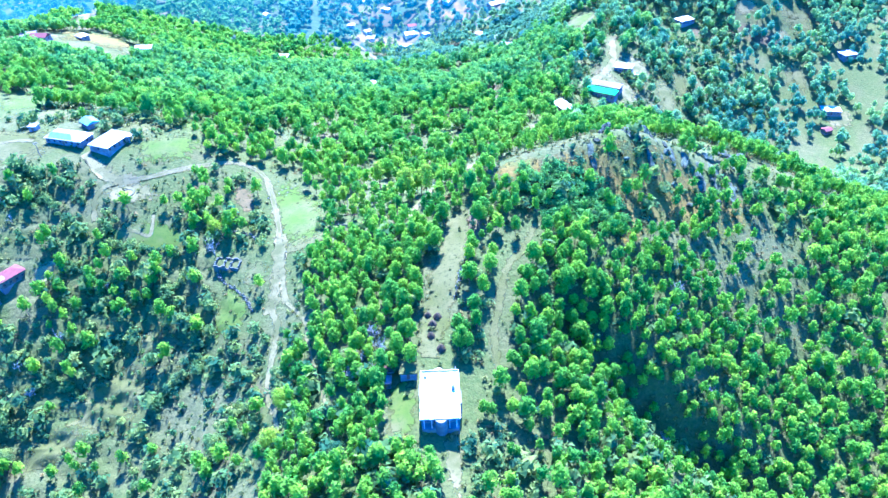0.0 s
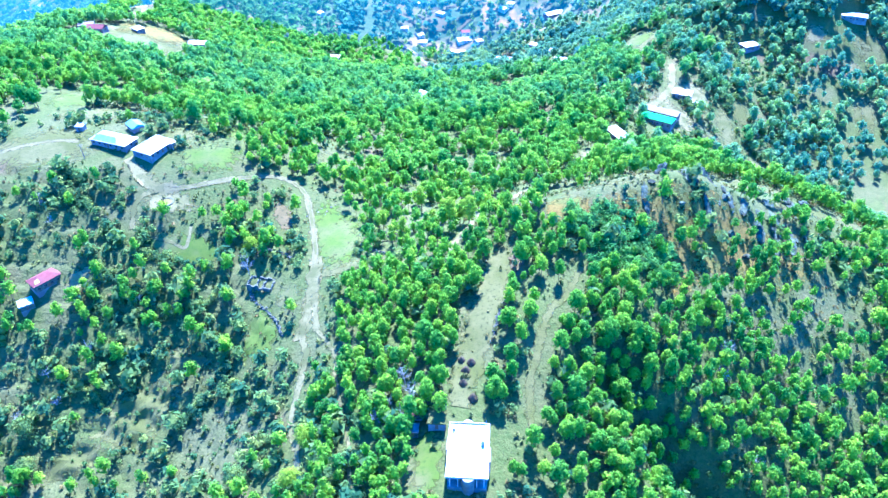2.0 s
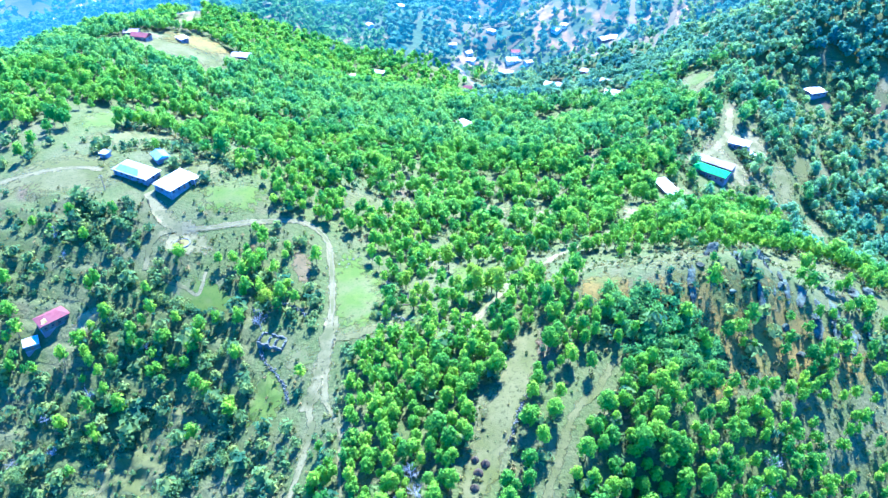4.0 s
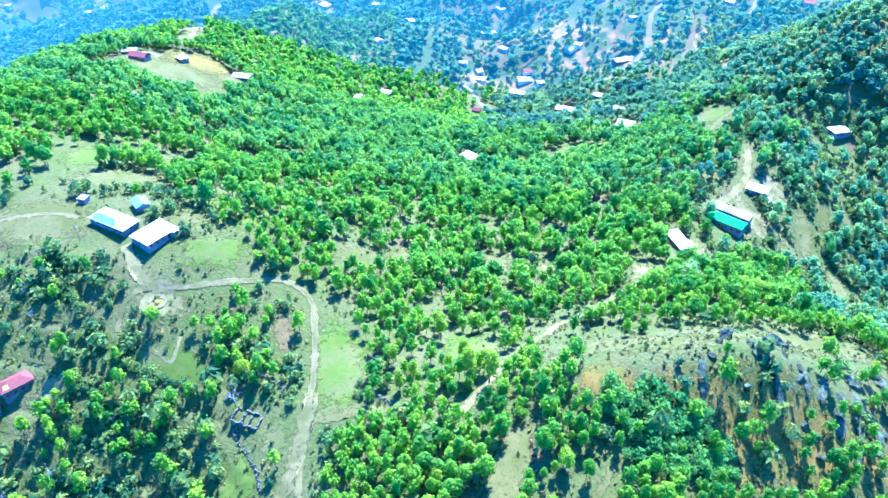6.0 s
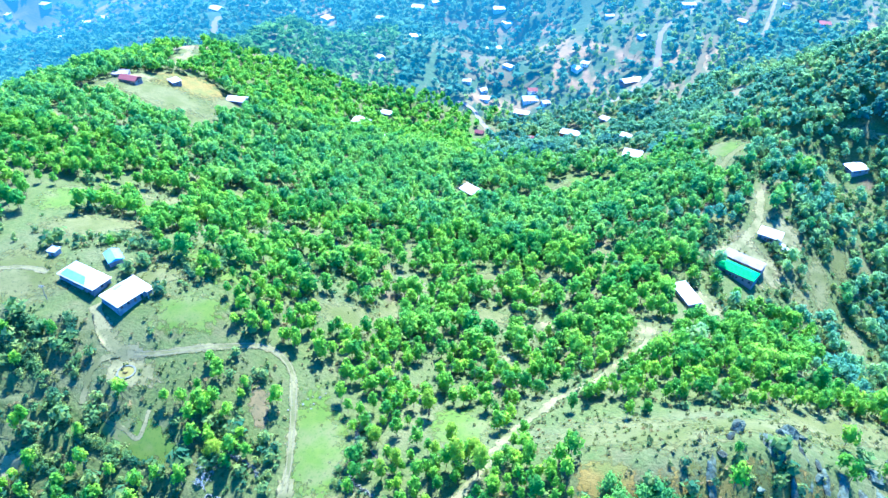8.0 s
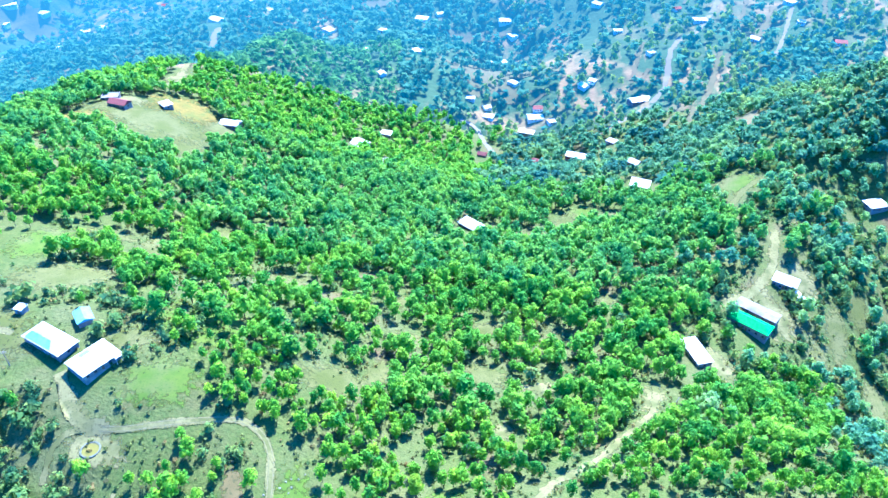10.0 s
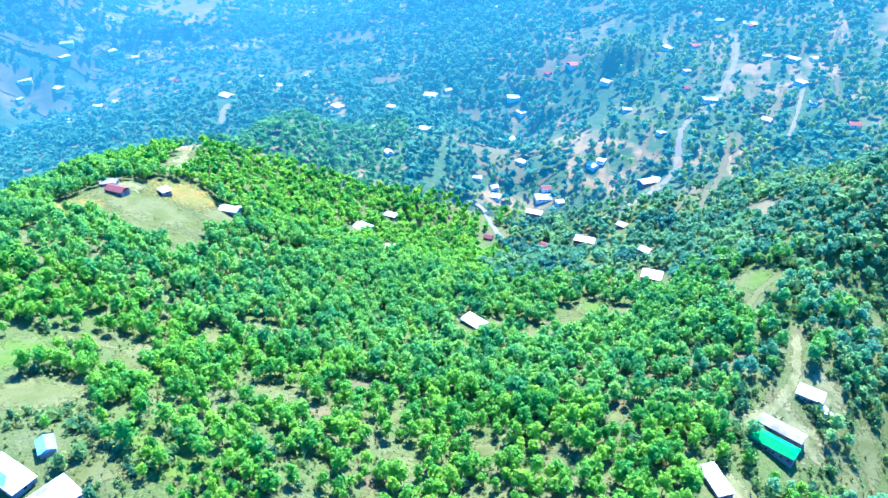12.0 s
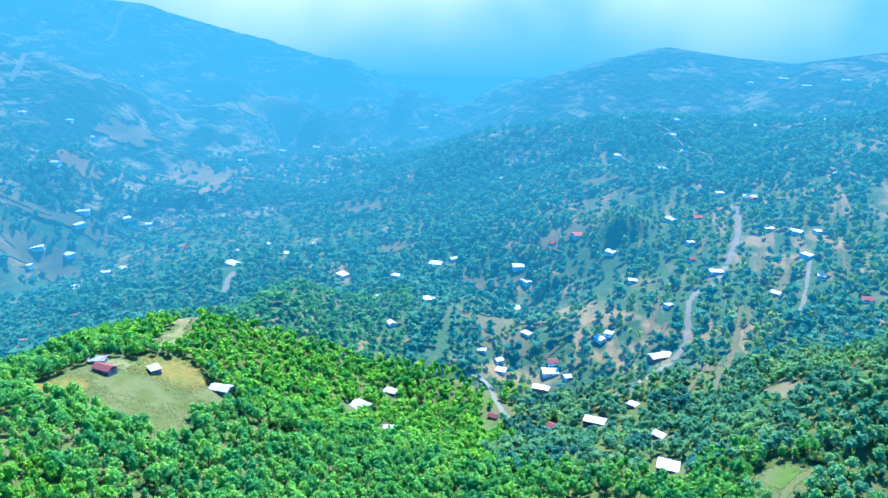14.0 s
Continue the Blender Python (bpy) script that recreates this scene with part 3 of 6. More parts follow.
ROADS_HILL = {
    "village_road": ([(9.4, 776), (35.7, 801), (61.4, 836), (73.1, 864), (77.2, 918), (85.8, 948), (104.9, 964), (126, 1024)], 2.2, "track_far"),
    "village_lane": ([(126, 1024), (142.1, 1102), (142.9, 1162)], 2.2, "track_far"),
    "upper_track": ([(174.1, 885), (187.2, 932), (203.2, 1001)], 1.4, "track_far"),
    "stream_track": ([(-128.7, 804), (-109.8, 796), (-92.5, 756), (-77.2, 728)], 2.0, "track_far"),
    "ridge_path": ([(-342, 631), (-352, 668), (-364, 700), (-374, 722)], 2.2, "dirt"),
    "ridge_lane": ([(-463, 903), (-483, 947), (-488, 974)], 3.5, "track_far"),
}
ROADS = {**ROADS_NEAR, **ROADS_MIDDLE, **ROADS_HILL}
for road_name, (pts, half, mat) in ROADS.items():
    line = smooth_line(pts)
    road = new(road_name, strip_mesh(road_name, line, half * 1.3, M[mat], 0.22))
    tagged(road, "pale dirt track worn into the grass", "road", kind="structure")
    keep_clear(pts, half + (-0.3 if road_name == "valley_road" else 0.3 if road_name in ("saddle_track", "valley_road", "lower_track", "clearing_track", "field_edge") else 2.0))
    if road_name in ("field_road", "west_track"):
        for side in (-0.8, 0.8):
            rut = new("wheel_rut", strip_mesh("wheel_rut", line, 0.32, M["rut"], 0.28, across=2, off=side))
            rut.parent = road

ON_ROADS = len(OPEN)

# the long strip meadow, tapering at both ends
strip = smooth_line([(-0.2, 232.5), (-2.1, 220.4), (-4.3, 205.8), (-6.9, 193.1), (-9.4, 182), (-11.7, 170.7), (-12.6, 163)])
run = np.linspace(0, 1, len(strip))
meadow = new("strip_meadow", strip_mesh("strip_meadow", strip, 6.6 * np.clip(np.minimum(0.35 + run * 5, 0.55 + (1 - run) * 2.2), 0, 1), M["dry"], 0.18, 0.25, 10))
tagged(meadow, "long strip of dry pale meadow", "field", kind="structure")
keep_clear([(-1.5, 224), (-4.3, 205.8), (-9.4, 182), (-12.3, 166)], 4.6)

# narrow ploughed strips between the orchards of the far valley, and pale terrace walls above the village
FAR_STRIPS = [
    [(125, 909), (114, 847), (98, 779)], [(133, 902), (122, 844)], [(57, 894), (45, 868)], [(96, 794), (87, 742)], [(49, 950), (40, 880)], [(102, 1080), (94, 1038)], [(28, 1122), (25, 1072)], [(219, 1114), (200, 1051)],
    [(256, 1131), (236, 1074)], [(238, 1021), (231, 965)], [(160, 1040), (146, 950)], [(184, 1005), (166, 935)], [(92, 1249), (99, 1198)], [(-41, 884), (-64, 859)], [(82, 787), (67, 752)], [(73, 1247), (65, 1178)], [(-2, 1258), (-9, 1131)],
]
TERRACE_WALLS = [[(44, 1473), (73, 1432)], [(50, 1441), (79, 1415)], [(-21, 1385), (8, 1351)], [(44, 1328), (64, 1303)], [(61, 1397), (99, 1340)], [(76, 1418), (112, 1351), (126, 1300)]]
for k, pts in enumerate(FAR_STRIPS):
    field = new("ploughed_strip", strip_mesh("ploughed_strip", smooth_line(pts, 5), 3.0 - 0.06 * k, M["field_far"], 1.0, 0.5, seed=k))
    tagged(field, "narrow tan field strip between far orchards", "field", kind="structure")
    keep_clear(pts, 2.0)
for k, pts in enumerate(TERRACE_WALLS):
    field = new("terrace_wall", strip_mesh("terrace_wall", smooth_line(pts, 5), 1.3, M["track_far"], 2.5, 0.5, seed=40 + k))
    tagged(field, "pale terrace wall on the far hillside", "wall", kind="structure")
    keep_clear(pts, 4)

# each: name, x, y, half sizes, turn, material, label
NEAR_FIELDS = [
    ("playing_field", -73, 256, 10, 25, 24, "grass", "mown green field with worn dry patches"),
    ("house_lawn", -20.5, 145, 4.2, 12, 0, "grass", "narrow mown lawn beside the house"),
    ("house_yard", -4.5, 128, 2.4, 12, 3, "dirt", "pale yard before the house"),
    ("orchard_meadow", -94, 209, 7.5, 10, 10, "grass", "small green meadow"),
    ("school_yard", -140, 298, 14, 10, 20, "grass", "green school yard"),
    ("school_ground", -160, 312, 10, 6, 40, "dry", "dry grass between the school buildings"),
    ("pond_yard", -150, 270, 10, 6, 0, "dirt", "bare pale ground round a small pond"),
    ("terrace_field", -139, 184, 17, 11, 20, "dry", "dry terrace field with young trees"),
    ("terrace_field", -124, 203, 9, 6, 0, "dry", "dry terrace field with young trees"),
    ("terrace_field", -160, 168, 12, 5, 25, "dry", "dry terrace field with young trees"),
    ("terrace_clearing", -137, 247, 17, 6, -4, "grass", "short grass clearing with worn tracks"),
    ("bank_meadow", -85, 224, 4.5, 5.5, 0, "grass", "small green meadow below the ruin"),
    ("worn_bank", -98, 268, 3.6, 9, 24, "soil", "bare brown bank beside the track"),
    ("golden_slope", 24, 248, 9, 7, 0, "straw", "golden dry grass on the steep slope"),
    ("hilltop_grass", 33, 273, 27, 14, 4, "dry", "dry pale grass on the hilltop"),
    ("hilltop_grass", 72, 284, 30, 9, 14, "dry", "dry pale grass on the hilltop"),
    ("field_apron", -66, 235, 10, 4, 12, "dry", "trampled dry grass at the road junction"),
    ("house_court", -179, 232, 6, 4, 40, "dirt", "bare pale court beside the red roofed house"),
]
GLADE = "pale dry glade in the pine wood"
HILL_FIELDS = [
    ("rocky_face", 78, 248, 44, 15, 12, "straw", "steep golden dry grass among rocks"),
    ("brown_slope", 66, 240, 9, 19, -8, "straw", "bare golden brown slope below the rocks"),
    ("saddle_meadow", -25, 275, 11, 13, 10, "grass", "green meadow between poplars"),
    ("glade", -84, 328, 13, 9, 12, "dry", GLADE),
    ("glade", -71, 341, 4.5, 12, 0, "dry", GLADE),
    ("glade", -136, 393, 12, 8, 12, "dry", GLADE),
    ("glade", -101, 424, 9, 5, 12, "soil", "bare brown glade in the pine wood"),
    ("glade", -113, 391, 10, 5, 12, "soil", "bare brown glade in the pine wood"),
    ("glade", -79, 405, 3, 9, -12, "dry", GLADE),
    ("glade", -28, 362, 9, 8, 0, "dry", GLADE),
    ("glade", -4, 360, 8, 4, 10, "dirt", GLADE),
    ("glade", -14, 327, 3.5, 6, 0, "dirt", GLADE),
    ("glade", 44, 358, 4.5, 13, -12, "dirt", GLADE),
    ("glade", 23, 431, 3, 9, -12, "dry", GLADE),
    ("glade", -32, 398, 7, 6, 0, "dry", GLADE),
    ("glade", -1, 397, 7, 5, 0, "dry", GLADE),
    ("glade", -67, 374, 9, 6, 10, "dry", GLADE),
]
SLOPE_FIELDS = [
    ("glade", -205, 393, 8, 18, 0, "dry", GLADE),
    ("glade", -229, 393, 13, 6, 12, "dry", GLADE),
    ("glade", -189, 434, 6, 9, 0, "dry", GLADE),
    ("glade", -175, 457, 12, 5, 12, "dirt", GLADE),
    ("glade", -245, 367, 12, 17, 0, "grass", "green glade in the pine wood"),
    ("school_slope", -143, 331, 22, 15, 12, "grass", "grassy slope with young trees above the school"),
    ("glade", -51, 532, 4, 11, -10, "dry", GLADE),
    ("glade", -5, 555, 7, 18, -10, "dry", GLADE),
    ("glade", 25, 564, 8, 11, -10, "dry", GLADE),
    ("glade", -24, 530, 7, 14, -10, "dry", GLADE),
    ("glade", 6, 572, 10, 10, 0, "grass", "green glade in the pine wood"),
    ("slope_meadow", 145, 456, 6.5, 20, -6, "dry", "dry golden slope meadow"),
    ("slope_meadow", 132, 432, 4, 13, -6, "dry", "dry golden slope meadow"),
    ("slope_meadow", 160, 420, 5.5, 17, -6, "dry", "dry golden slope meadow"),
    ("slope_glade", 275, 574, 4.3, 10.8, -8, "dry", "pale dry ground on the wooded slope"),
    ("slope_glade", 256, 511, 3.4, 8.5, -8, "dry", "pale dry ground on the wooded slope"),
    ("slope_glade", 238, 583, 9.2, 7.1, -8, "dirt", "pale dry ground on the wooded slope"),
    ("slope_glade", 261, 555, 5.4, 4.8, -8, "dirt", "pale dry ground on the wooded slope"),
    ("slope_glade", 160, 479, 5.6, 12.4, -8, "dry", "pale dry ground on the wooded slope"),
    ("slope_glade", 177, 485, 3.6, 7.1, -8, "dry", "pale dry ground on the wooded slope"),
    ("slope_glade", 194, 603, 10.7, 3.7, -8, "dirt", "pale dry ground on the wooded slope"),
    ("slope_meadow", 262, 514, 5, 15, 0, "dry", "dry pale slope meadow"),
    ("slope_meadow", 278, 575, 11, 16, 10, "dry", "dry pale slope meadow"),
    ("slope_meadow", 278, 470, 8, 10, 0, "dirt", "bare pale ground round a house"),
]
VALLEY_FIELDS = [
    ("crest_grass", 105, 303, 26, 7, 14, "dry", "dry pale grass along the rocky crest"),
    ("crest_grass", 150, 296, 30, 5, 14, "dry", "dry pale grass along the rocky crest"),
    ("west_meadow", -225, 300, 28, 16, 0, "dry", "sloping dry meadow"),
    ("west_meadow", -215, 345, 20, 12, 20, "dry", "sloping dry meadow"),
    ("house_clearing", 105, 448, 14, 17, 30, "dirt", "bare pale ground round the green roofed house"),
    ("house_clearing", 124, 480, 11, 14, 10, "dirt", "bare pale ground round the white house"),
    ("house_clearing", 74, 398, 8, 14, 15, "dirt", "bare pale ground round the long house"),
    ("bald_hilltop", -312, 558, 46, 24, -6, "dry", "bald hilltop of dry yellow grass"),
    ("bald_hilltop", -308, 596, 26, 20, -8, "straw", "bald stony hilltop of yellow grass"),
    ("bald_hilltop", -345, 530, 16, 16, 0, "straw", "bald hilltop of dry yellow grass"),
    ("bald_hilltop", -288, 530, 36, 15, -4, "dry", "bald slope of dry yellow grass"),
    ("bald_hilltop", -273, 588, 15, 15, 0, "dry", "bald slope of dry yellow grass"),
    ("bald_ridge", -345, 650, 8, 26, 14, "dirt", "bare pale ridge with a path"),
    ("hill_yard", -344, 580, 12, 9, 0, "dirt", "bare pale yard of the hill houses"),
    ("spur_glade", -327, 471, 8, 14, 0, "dry", GLADE),
    ("spur_glade", -219, 573, 20, 4, 12, "dry", GLADE),
]
BACKDROP_FIELDS = [
    ("valley_field", -124, 920, 31, 44, 10, "field_far", "terraced brown field"),
    ("valley_field", -96, 868, 22, 8, 12, "field_far", "terraced brown field"),
    ("round_meadow", 101, 575, 12, 14, 0, "grass", "bright green meadow ringed by pines"),
    ("plateau_field", -768, 1358, 72, 56, 14, "plateau", "brown ploughed plateau"),
    ("far_field", -828, 1086, 90, 11, 40, "field_far", "tan field between far houses"),
    ("far_field", -828, 1000, 42, 24, 40, "field_far", "tan field between far houses"),
    ("far_field", -41, 1291, 27, 20, 0, "field_far", "tan field on the far hillside"),
    ("far_field", -94, 1140, 20, 20, 0, "field_far", "tan field on the far hillside"),
    ("far_field", -53, 1150, 21, 16, 0, "field_far", "tan field on the far hillside"),
    ("far_field", -333, 978, 10, 18, 0, "field_far", "tan field on the far spur"),
    ("far_field", -172, 1059, 42, 8, 10, "field_far", "reddish field on the far hillside"),
    ("far_field", 168, 952, 8, 22, -15, "field_far", "tan field on the far hillside"),
    ("far_field", -371, 957, 36, 16, 20, "field_far", "tan field on the far spur"),
    ("far_field", -311, 1116, 42, 14, 16, "field_far", "tan field on the far hillside"),
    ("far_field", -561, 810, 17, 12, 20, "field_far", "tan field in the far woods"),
    ("far_field", 126, 703, 11, 18, 0, "field_far", "tan field in the far woods"),
]
MOUNTAIN_FIELDS = [
    ("mountain_field", -960, 1389, 38, 16, 40, "plateau", "tan field on the hazy mountain"),
    ("mountain_field", -894, 1862, 50, 70, 20, "plateau", "tan field on the hazy mountain"),
    ("mountain_field", -890, 1163, 28, 14, 40, "plateau", "tan field on the hazy mountain"),
    ("mountain_field", -427, 1283, 52, 17, 20, "field_far", "tan field on the hazy hill"),
]
FIELDS = NEAR_FIELDS + HILL_FIELDS + SLOPE_FIELDS + VALLEY_FIELDS + BACKDROP_FIELDS + MOUNTAIN_FIELDS
for i, (name, x, y, rx, ry, turn, mat, label) in enumerate(FIELDS):
    field = new(name, patch_mesh(name, x, y, rx * 1.22, ry * 1.22, turn, M[mat], 0.14 if y < 600 else 0.8 if y < 1000 else 2.0 if y < 1200 else 5, rings=max(6, int(max(rx, ry) / 1.6)) if y < 600 else 8, seed=i + 3, rag=0.18 if y < 600 else 0.5))
    tagged(field, label, "field", kind="structure")
    c, s = math.cos(radians(turn)), math.sin(radians(turn))
    if name in ("rocky_face", "brown_slope", "school_slope"):
        continue
    if math.hypot(x, y - 200) > FAR:
        rx, ry = rx * 0.6, ry * 0.6
    if rx > ry:
        OPEN.append((x - c * (rx - ry), y - s * (rx - ry), x + c * (rx - ry), y + s * (rx - ry), ry))
    else:
        OPEN.append((x + s * (ry - rx), y - c * (ry - rx), x - s * (ry - rx), y + c * (ry - rx), rx))
OPEN += [(-8, 139, -8, 155, 9.5), (-103, 232, -90, 228, 9), (-196, 234, -190, 222, 9), (-195, 303, -165, 292, 13), (-183, 316, -213, 315, 6), (95, 422, 102, 440, 8)]


# houses of the valley, far off: x, y, length
VALLEY_HOUSES = [
    (-840, 1007, 20), (-810, 1033, 17), (-832, 978, 13), (-739, 962, 15), (-735, 1019, 13), (-708, 1024, 11), (-829, 1082, 20), (-811, 1170, 20),
    (-776, 1181, 11), (-507, 1000, 20), (-540, 1075, 10), (-647, 1098, 9), (-514, 1113, 8), (-459, 1068, 11), (-442, 1123, 10), (-350, 1009, 16),
    (-278, 1017, 11), (-239, 1073, 17), (-270, 929, 8), (-206, 922, 13), (-228, 851, 8), (-511, 852, 12), (-186, 726, 11), (-158, 641, 8),
    (-220, 1092, 10), (-129, 1092, 16), (-122, 1015, 20), (-113, 1066, 13), (-88, 1128, 9), (-55, 1135, 17),
]
UPPER_HOUSES = [
    (-8, 1076, 13), (20, 991, 10), (-87, 891, 11), (-9, 878, 10), (-1, 885, 8), (57, 921, 8), (-127, 845, 9), (-108, 841, 8),
    (-103, 827, 10), (-54, 852, 10), (-55, 839, 16), (-36, 829, 8), (-92, 727, 8), (25, 751, 8), (-40, 724, 8), (43, 676, 9),
    (108, 988, 15), (84, 1024, 8), (85, 1067, 9), (95, 1139, 12), (63, 1143, 15), (127, 1204, 12), (164, 1174, 8), (173, 1085, 11),
    (200, 1071, 14), (223, 1067, 9), (202, 1011, 12), (160, 928, 10), (207, 960, 8), (235, 906, 11),
]
OPEN += [(x, y - 14, x, y, 4 + w / 4) for x, y, w in VALLEY_HOUSES + UPPER_HOUSES]
OPEN += [(48, 826, 49, 843, 13), (-194, 658, -194, 675, 10), (-65, 510, -65, 526, 8), (46, 606, 46, 623, 10), (-5, 713, -5, 731, 11), (-60, 798, -60, 814, 10), (65, 385, 65, 405, 6), (188, 562, 188, 577, 8), (270, 587, 270, 599, 10)]


def open_ground(x, y, first=None):
    """Distance by which points lie outside the cleared ground; negative inside."""
    best = np.full(len(x), 1e9)
    for x0, y0, x1, y1, w in OPEN[:first]:
        dx, dy = x1 - x0, y1 - y0
        t = np.clip(((x - x0) * dx + (y - y0) * dy) / max(dx * dx + dy * dy, 1e-9), 0, 1)
        best = np.minimum(best, np.hypot(x - x0 - t * dx, y - y0 - t * dy) - w)
    return best


# ---- trees ----
def leaf_cards(rng, centres, radii, n, size, up=0.25, flat=0.8, hang=0.9):
    """n small pointed leaf sprays on the outer sides of the given clumps, most of them running up and down."""
    k = rng.integers(0, len(centres), n)
    d = rng.normal(size=(n, 3))
    d[:, 2] += up
    d /= np.linalg.norm(d, axis=1)[:, None]
    pos = centres[k] + d * radii[k][:, None] * rng.uniform(0.55, 1.12, n)[:, None] * np.array([1, 1, flat])
    out = pos - np.array([0, 0, 1]) * pos[:, 2:]
    nrm = d + 0.8 * out + np.array([0, 0, 0.35]) + rng.normal(size=(n, 3)) * 0.35
    nrm /= np.linalg.norm(nrm, axis=1)[:, None]
    t = rng.normal(size=(n, 3)) * 0.8 + np.array([0, 0, hang])
    t -= nrm * np.sum(t * nrm, axis=1)[:, None]
    t /= np.linalg.norm(t, axis=1)[:, None]
    b = np.cross(nrm, t)
    s = size * rng.uniform(0.6, 1.4, n)[:, None]
    e = rng.uniform(0.5, 0.85, (n, 1))
    return np.stack([pos + t * s * 1.15, pos - t * s * 0.6 - b * s * e, pos - t * s * 0.75 + b * s * e], 1)


def as_triangles(q):
    return np.concatenate([q[:, (0, 1, 2)], q[:, (0, 2, 3)]])


def clumps(rng, kind, k):
    """Centres and radii of the leaf clumps of a tree one metre high."""
    if kind == "pine":          # a rounded crown, fullest below its middle
        u = (np.arange(k) + 0.5 + rng.uniform(-0.4, 0.4, k)) / k
        r = 0.225 * np.sin(np.pi * (0.24 + 0.68 * u)) ** 0.75
        z, rad = 0.36 + 0.54 * u, 0.11 - 0.02 * u
    elif kind == "poplar":
        u = rng.uniform(0, 1, k)
        r = 0.13 * np.sin(np.pi * (0.15 + 0.8 * u))
        z, rad = 0.30 + 0.62 * u, np.full(k, 0.10)
    else:
        u = rng.uniform(0, 1, k)
        r = 0.38 * np.sqrt(np.clip(1 - (u * 1.1 - 0.35) ** 2 * 1.5, 0.02, 1))
        z, rad = 0.22 + 0.55 * u, 0.2 + 0.06 * (1 - u)
    a = (np.arange(k) * 2.39996 + rng.uniform(-0.6, 0.6, k)) if kind == "pine" else rng.uniform(0, 2 * np.pi, k)
    q = r * (rng.uniform(0.62, 1.15, k) if kind == "pine" else rng.uniform(0.45, 1.0, k))
    c = np.column_stack([q * np.cos(a), q * np.sin(a), z])
    c[0] = (0, 0, z.max())
    return c, rad * rng.uniform(0.8, 1.15, k)


def stem(rng, height, r0, sides=5, rings=4, lean=0.03):
    """Quads of a tapered, slightly crooked stem."""
    hs = np.linspace(-0.06, height, rings)
    off = np.cumsum(rng.normal(size=(rings, 2)) * lean * height / rings, axis=0)
    a = np.arange(sides) / sides * 2 * np.pi
    v = np.stack([np.column_stack([off[i, 0] + r0 * (1 - 0.8 * i / (rings - 1)) * np.cos(a), off[i, 1] + r0 * (1 - 0.8 * i / (rings - 1)) * np.sin(a), np.full(sides, h)]) for i, h in enumerate(hs)])
    return np.concatenate([np.stack([v[i, k], v[i, (k + 1) % sides], v[i + 1, (k + 1) % sides], v[i + 1, k]])[None] for i in range(rings - 1) for k in range(sides)])


def limb(a, b, r0, r1, sides=4):
    a, b = np.array(a, float), np.array(b, float)
    d = b - a
    d /= np.linalg.norm(d)
    u = np.cross(d, (0.3, 0.2, 1))
    u /= np.linalg.norm(u)
    w = np.cross(d, u)
    an = np.arange(sides) / sides * 2 * np.pi
    ring = np.cos(an)[:, None] * u + np.sin(an)[:, None] * w
    p, q = a + ring * r0, b + ring * r1
    return np.stack([np.stack([p[k], p[(k + 1) % sides], q[(k + 1) % sides], q[k]]) for k in range(sides)])


def core(rng, z, rx, rz, n, m):
    """Quads of the dense inner body of a crown."""
    la, lo = np.linspace(-1.35, 1.45, m + 1), np.arange(n) / n * 2 * np.pi
    w = 1 + 0.15 * rng.normal(size=(m + 1, n))
    v = np.stack([np.cos(la)[:, None] * np.cos(lo) * rx * w, np.cos(la)[:, None] * np.sin(lo) * rx * w, z + np.sin(la)[:, None] * rz * np.ones(n)], -1)
    return np.concatenate([np.stack([v[i, k], v[i, (k + 1) % n], v[i + 1, (k + 1) % n], v[i + 1, k]])[None] for i in range(m) for k in range(n)])


def tree_quads(seed, kind, cards, size, k, sides=5, limbs=0):
    rng = np.random.default_rng(seed)
    c, r = clumps(rng, kind, k)
    leaves = leaf_cards(rng, c, r, cards, size)
    if kind == "pine":
        n, m = (8, 5) if cards > 300 else (6, 4) if cards > 70 else (5, 3) if cards > 30 else (4, 2)
        leaves = np.concatenate([leaves, as_triangles(core(rng, 0.58, 0.155, 0.25, n, m))])
    elif kind == "shrub":
        leaves = np.concatenate([leaves, as_triangles(core(rng, 0.40, 0.30, 0.24, 5, 2))])
    if not sides:
        return (leaves,)
    wood = stem(rng, 0.8 if kind != "shrub" else 0.4, 0.018 if kind != "shrub" else 0.03, sides, 4 if sides > 3 else 2)
    if limbs:
        wood = np.concatenate([wood] + [limb((0, 0, p[2] - 0.12), p, 0.008, 0.003) for p in c[1:limbs + 1]])
    return leaves, wood


def quads_mesh(name, q, mat):
    """A mesh of loose quads or triangles."""
    ids = np.arange(q.shape[0] * q.shape[1]).reshape(q.shape[:2])
    if q.shape[1] == 3:
        return array_mesh(name, q.reshape(-1, 3), np.zeros((0, 4), int), mat, False, ids)
    return array_mesh(name, q.reshape(-1, 3), ids, mat)


def scatter(x0, x1, y0, y1, cell, chance, seed, jitter=0.85):
    """Places on a jittered lattice, kept with the chance given by chance(x, y)."""
    rng = np.random.default_rng(seed)
    gx, gy = np.meshgrid(np.arange(x0, x1, cell), np.arange(y0, y1, cell))
    x = gx.ravel() + rng.uniform(-0.5, 0.5, gx.size) * cell * jitter * 1.2
    y = gy.ravel() + rng.uniform(-0.5, 0.5, gx.size) * cell * jitter * 1.2
    keep = rng.uniform(size=len(x)) < chance(x, y)
    return x[keep], y[keep]


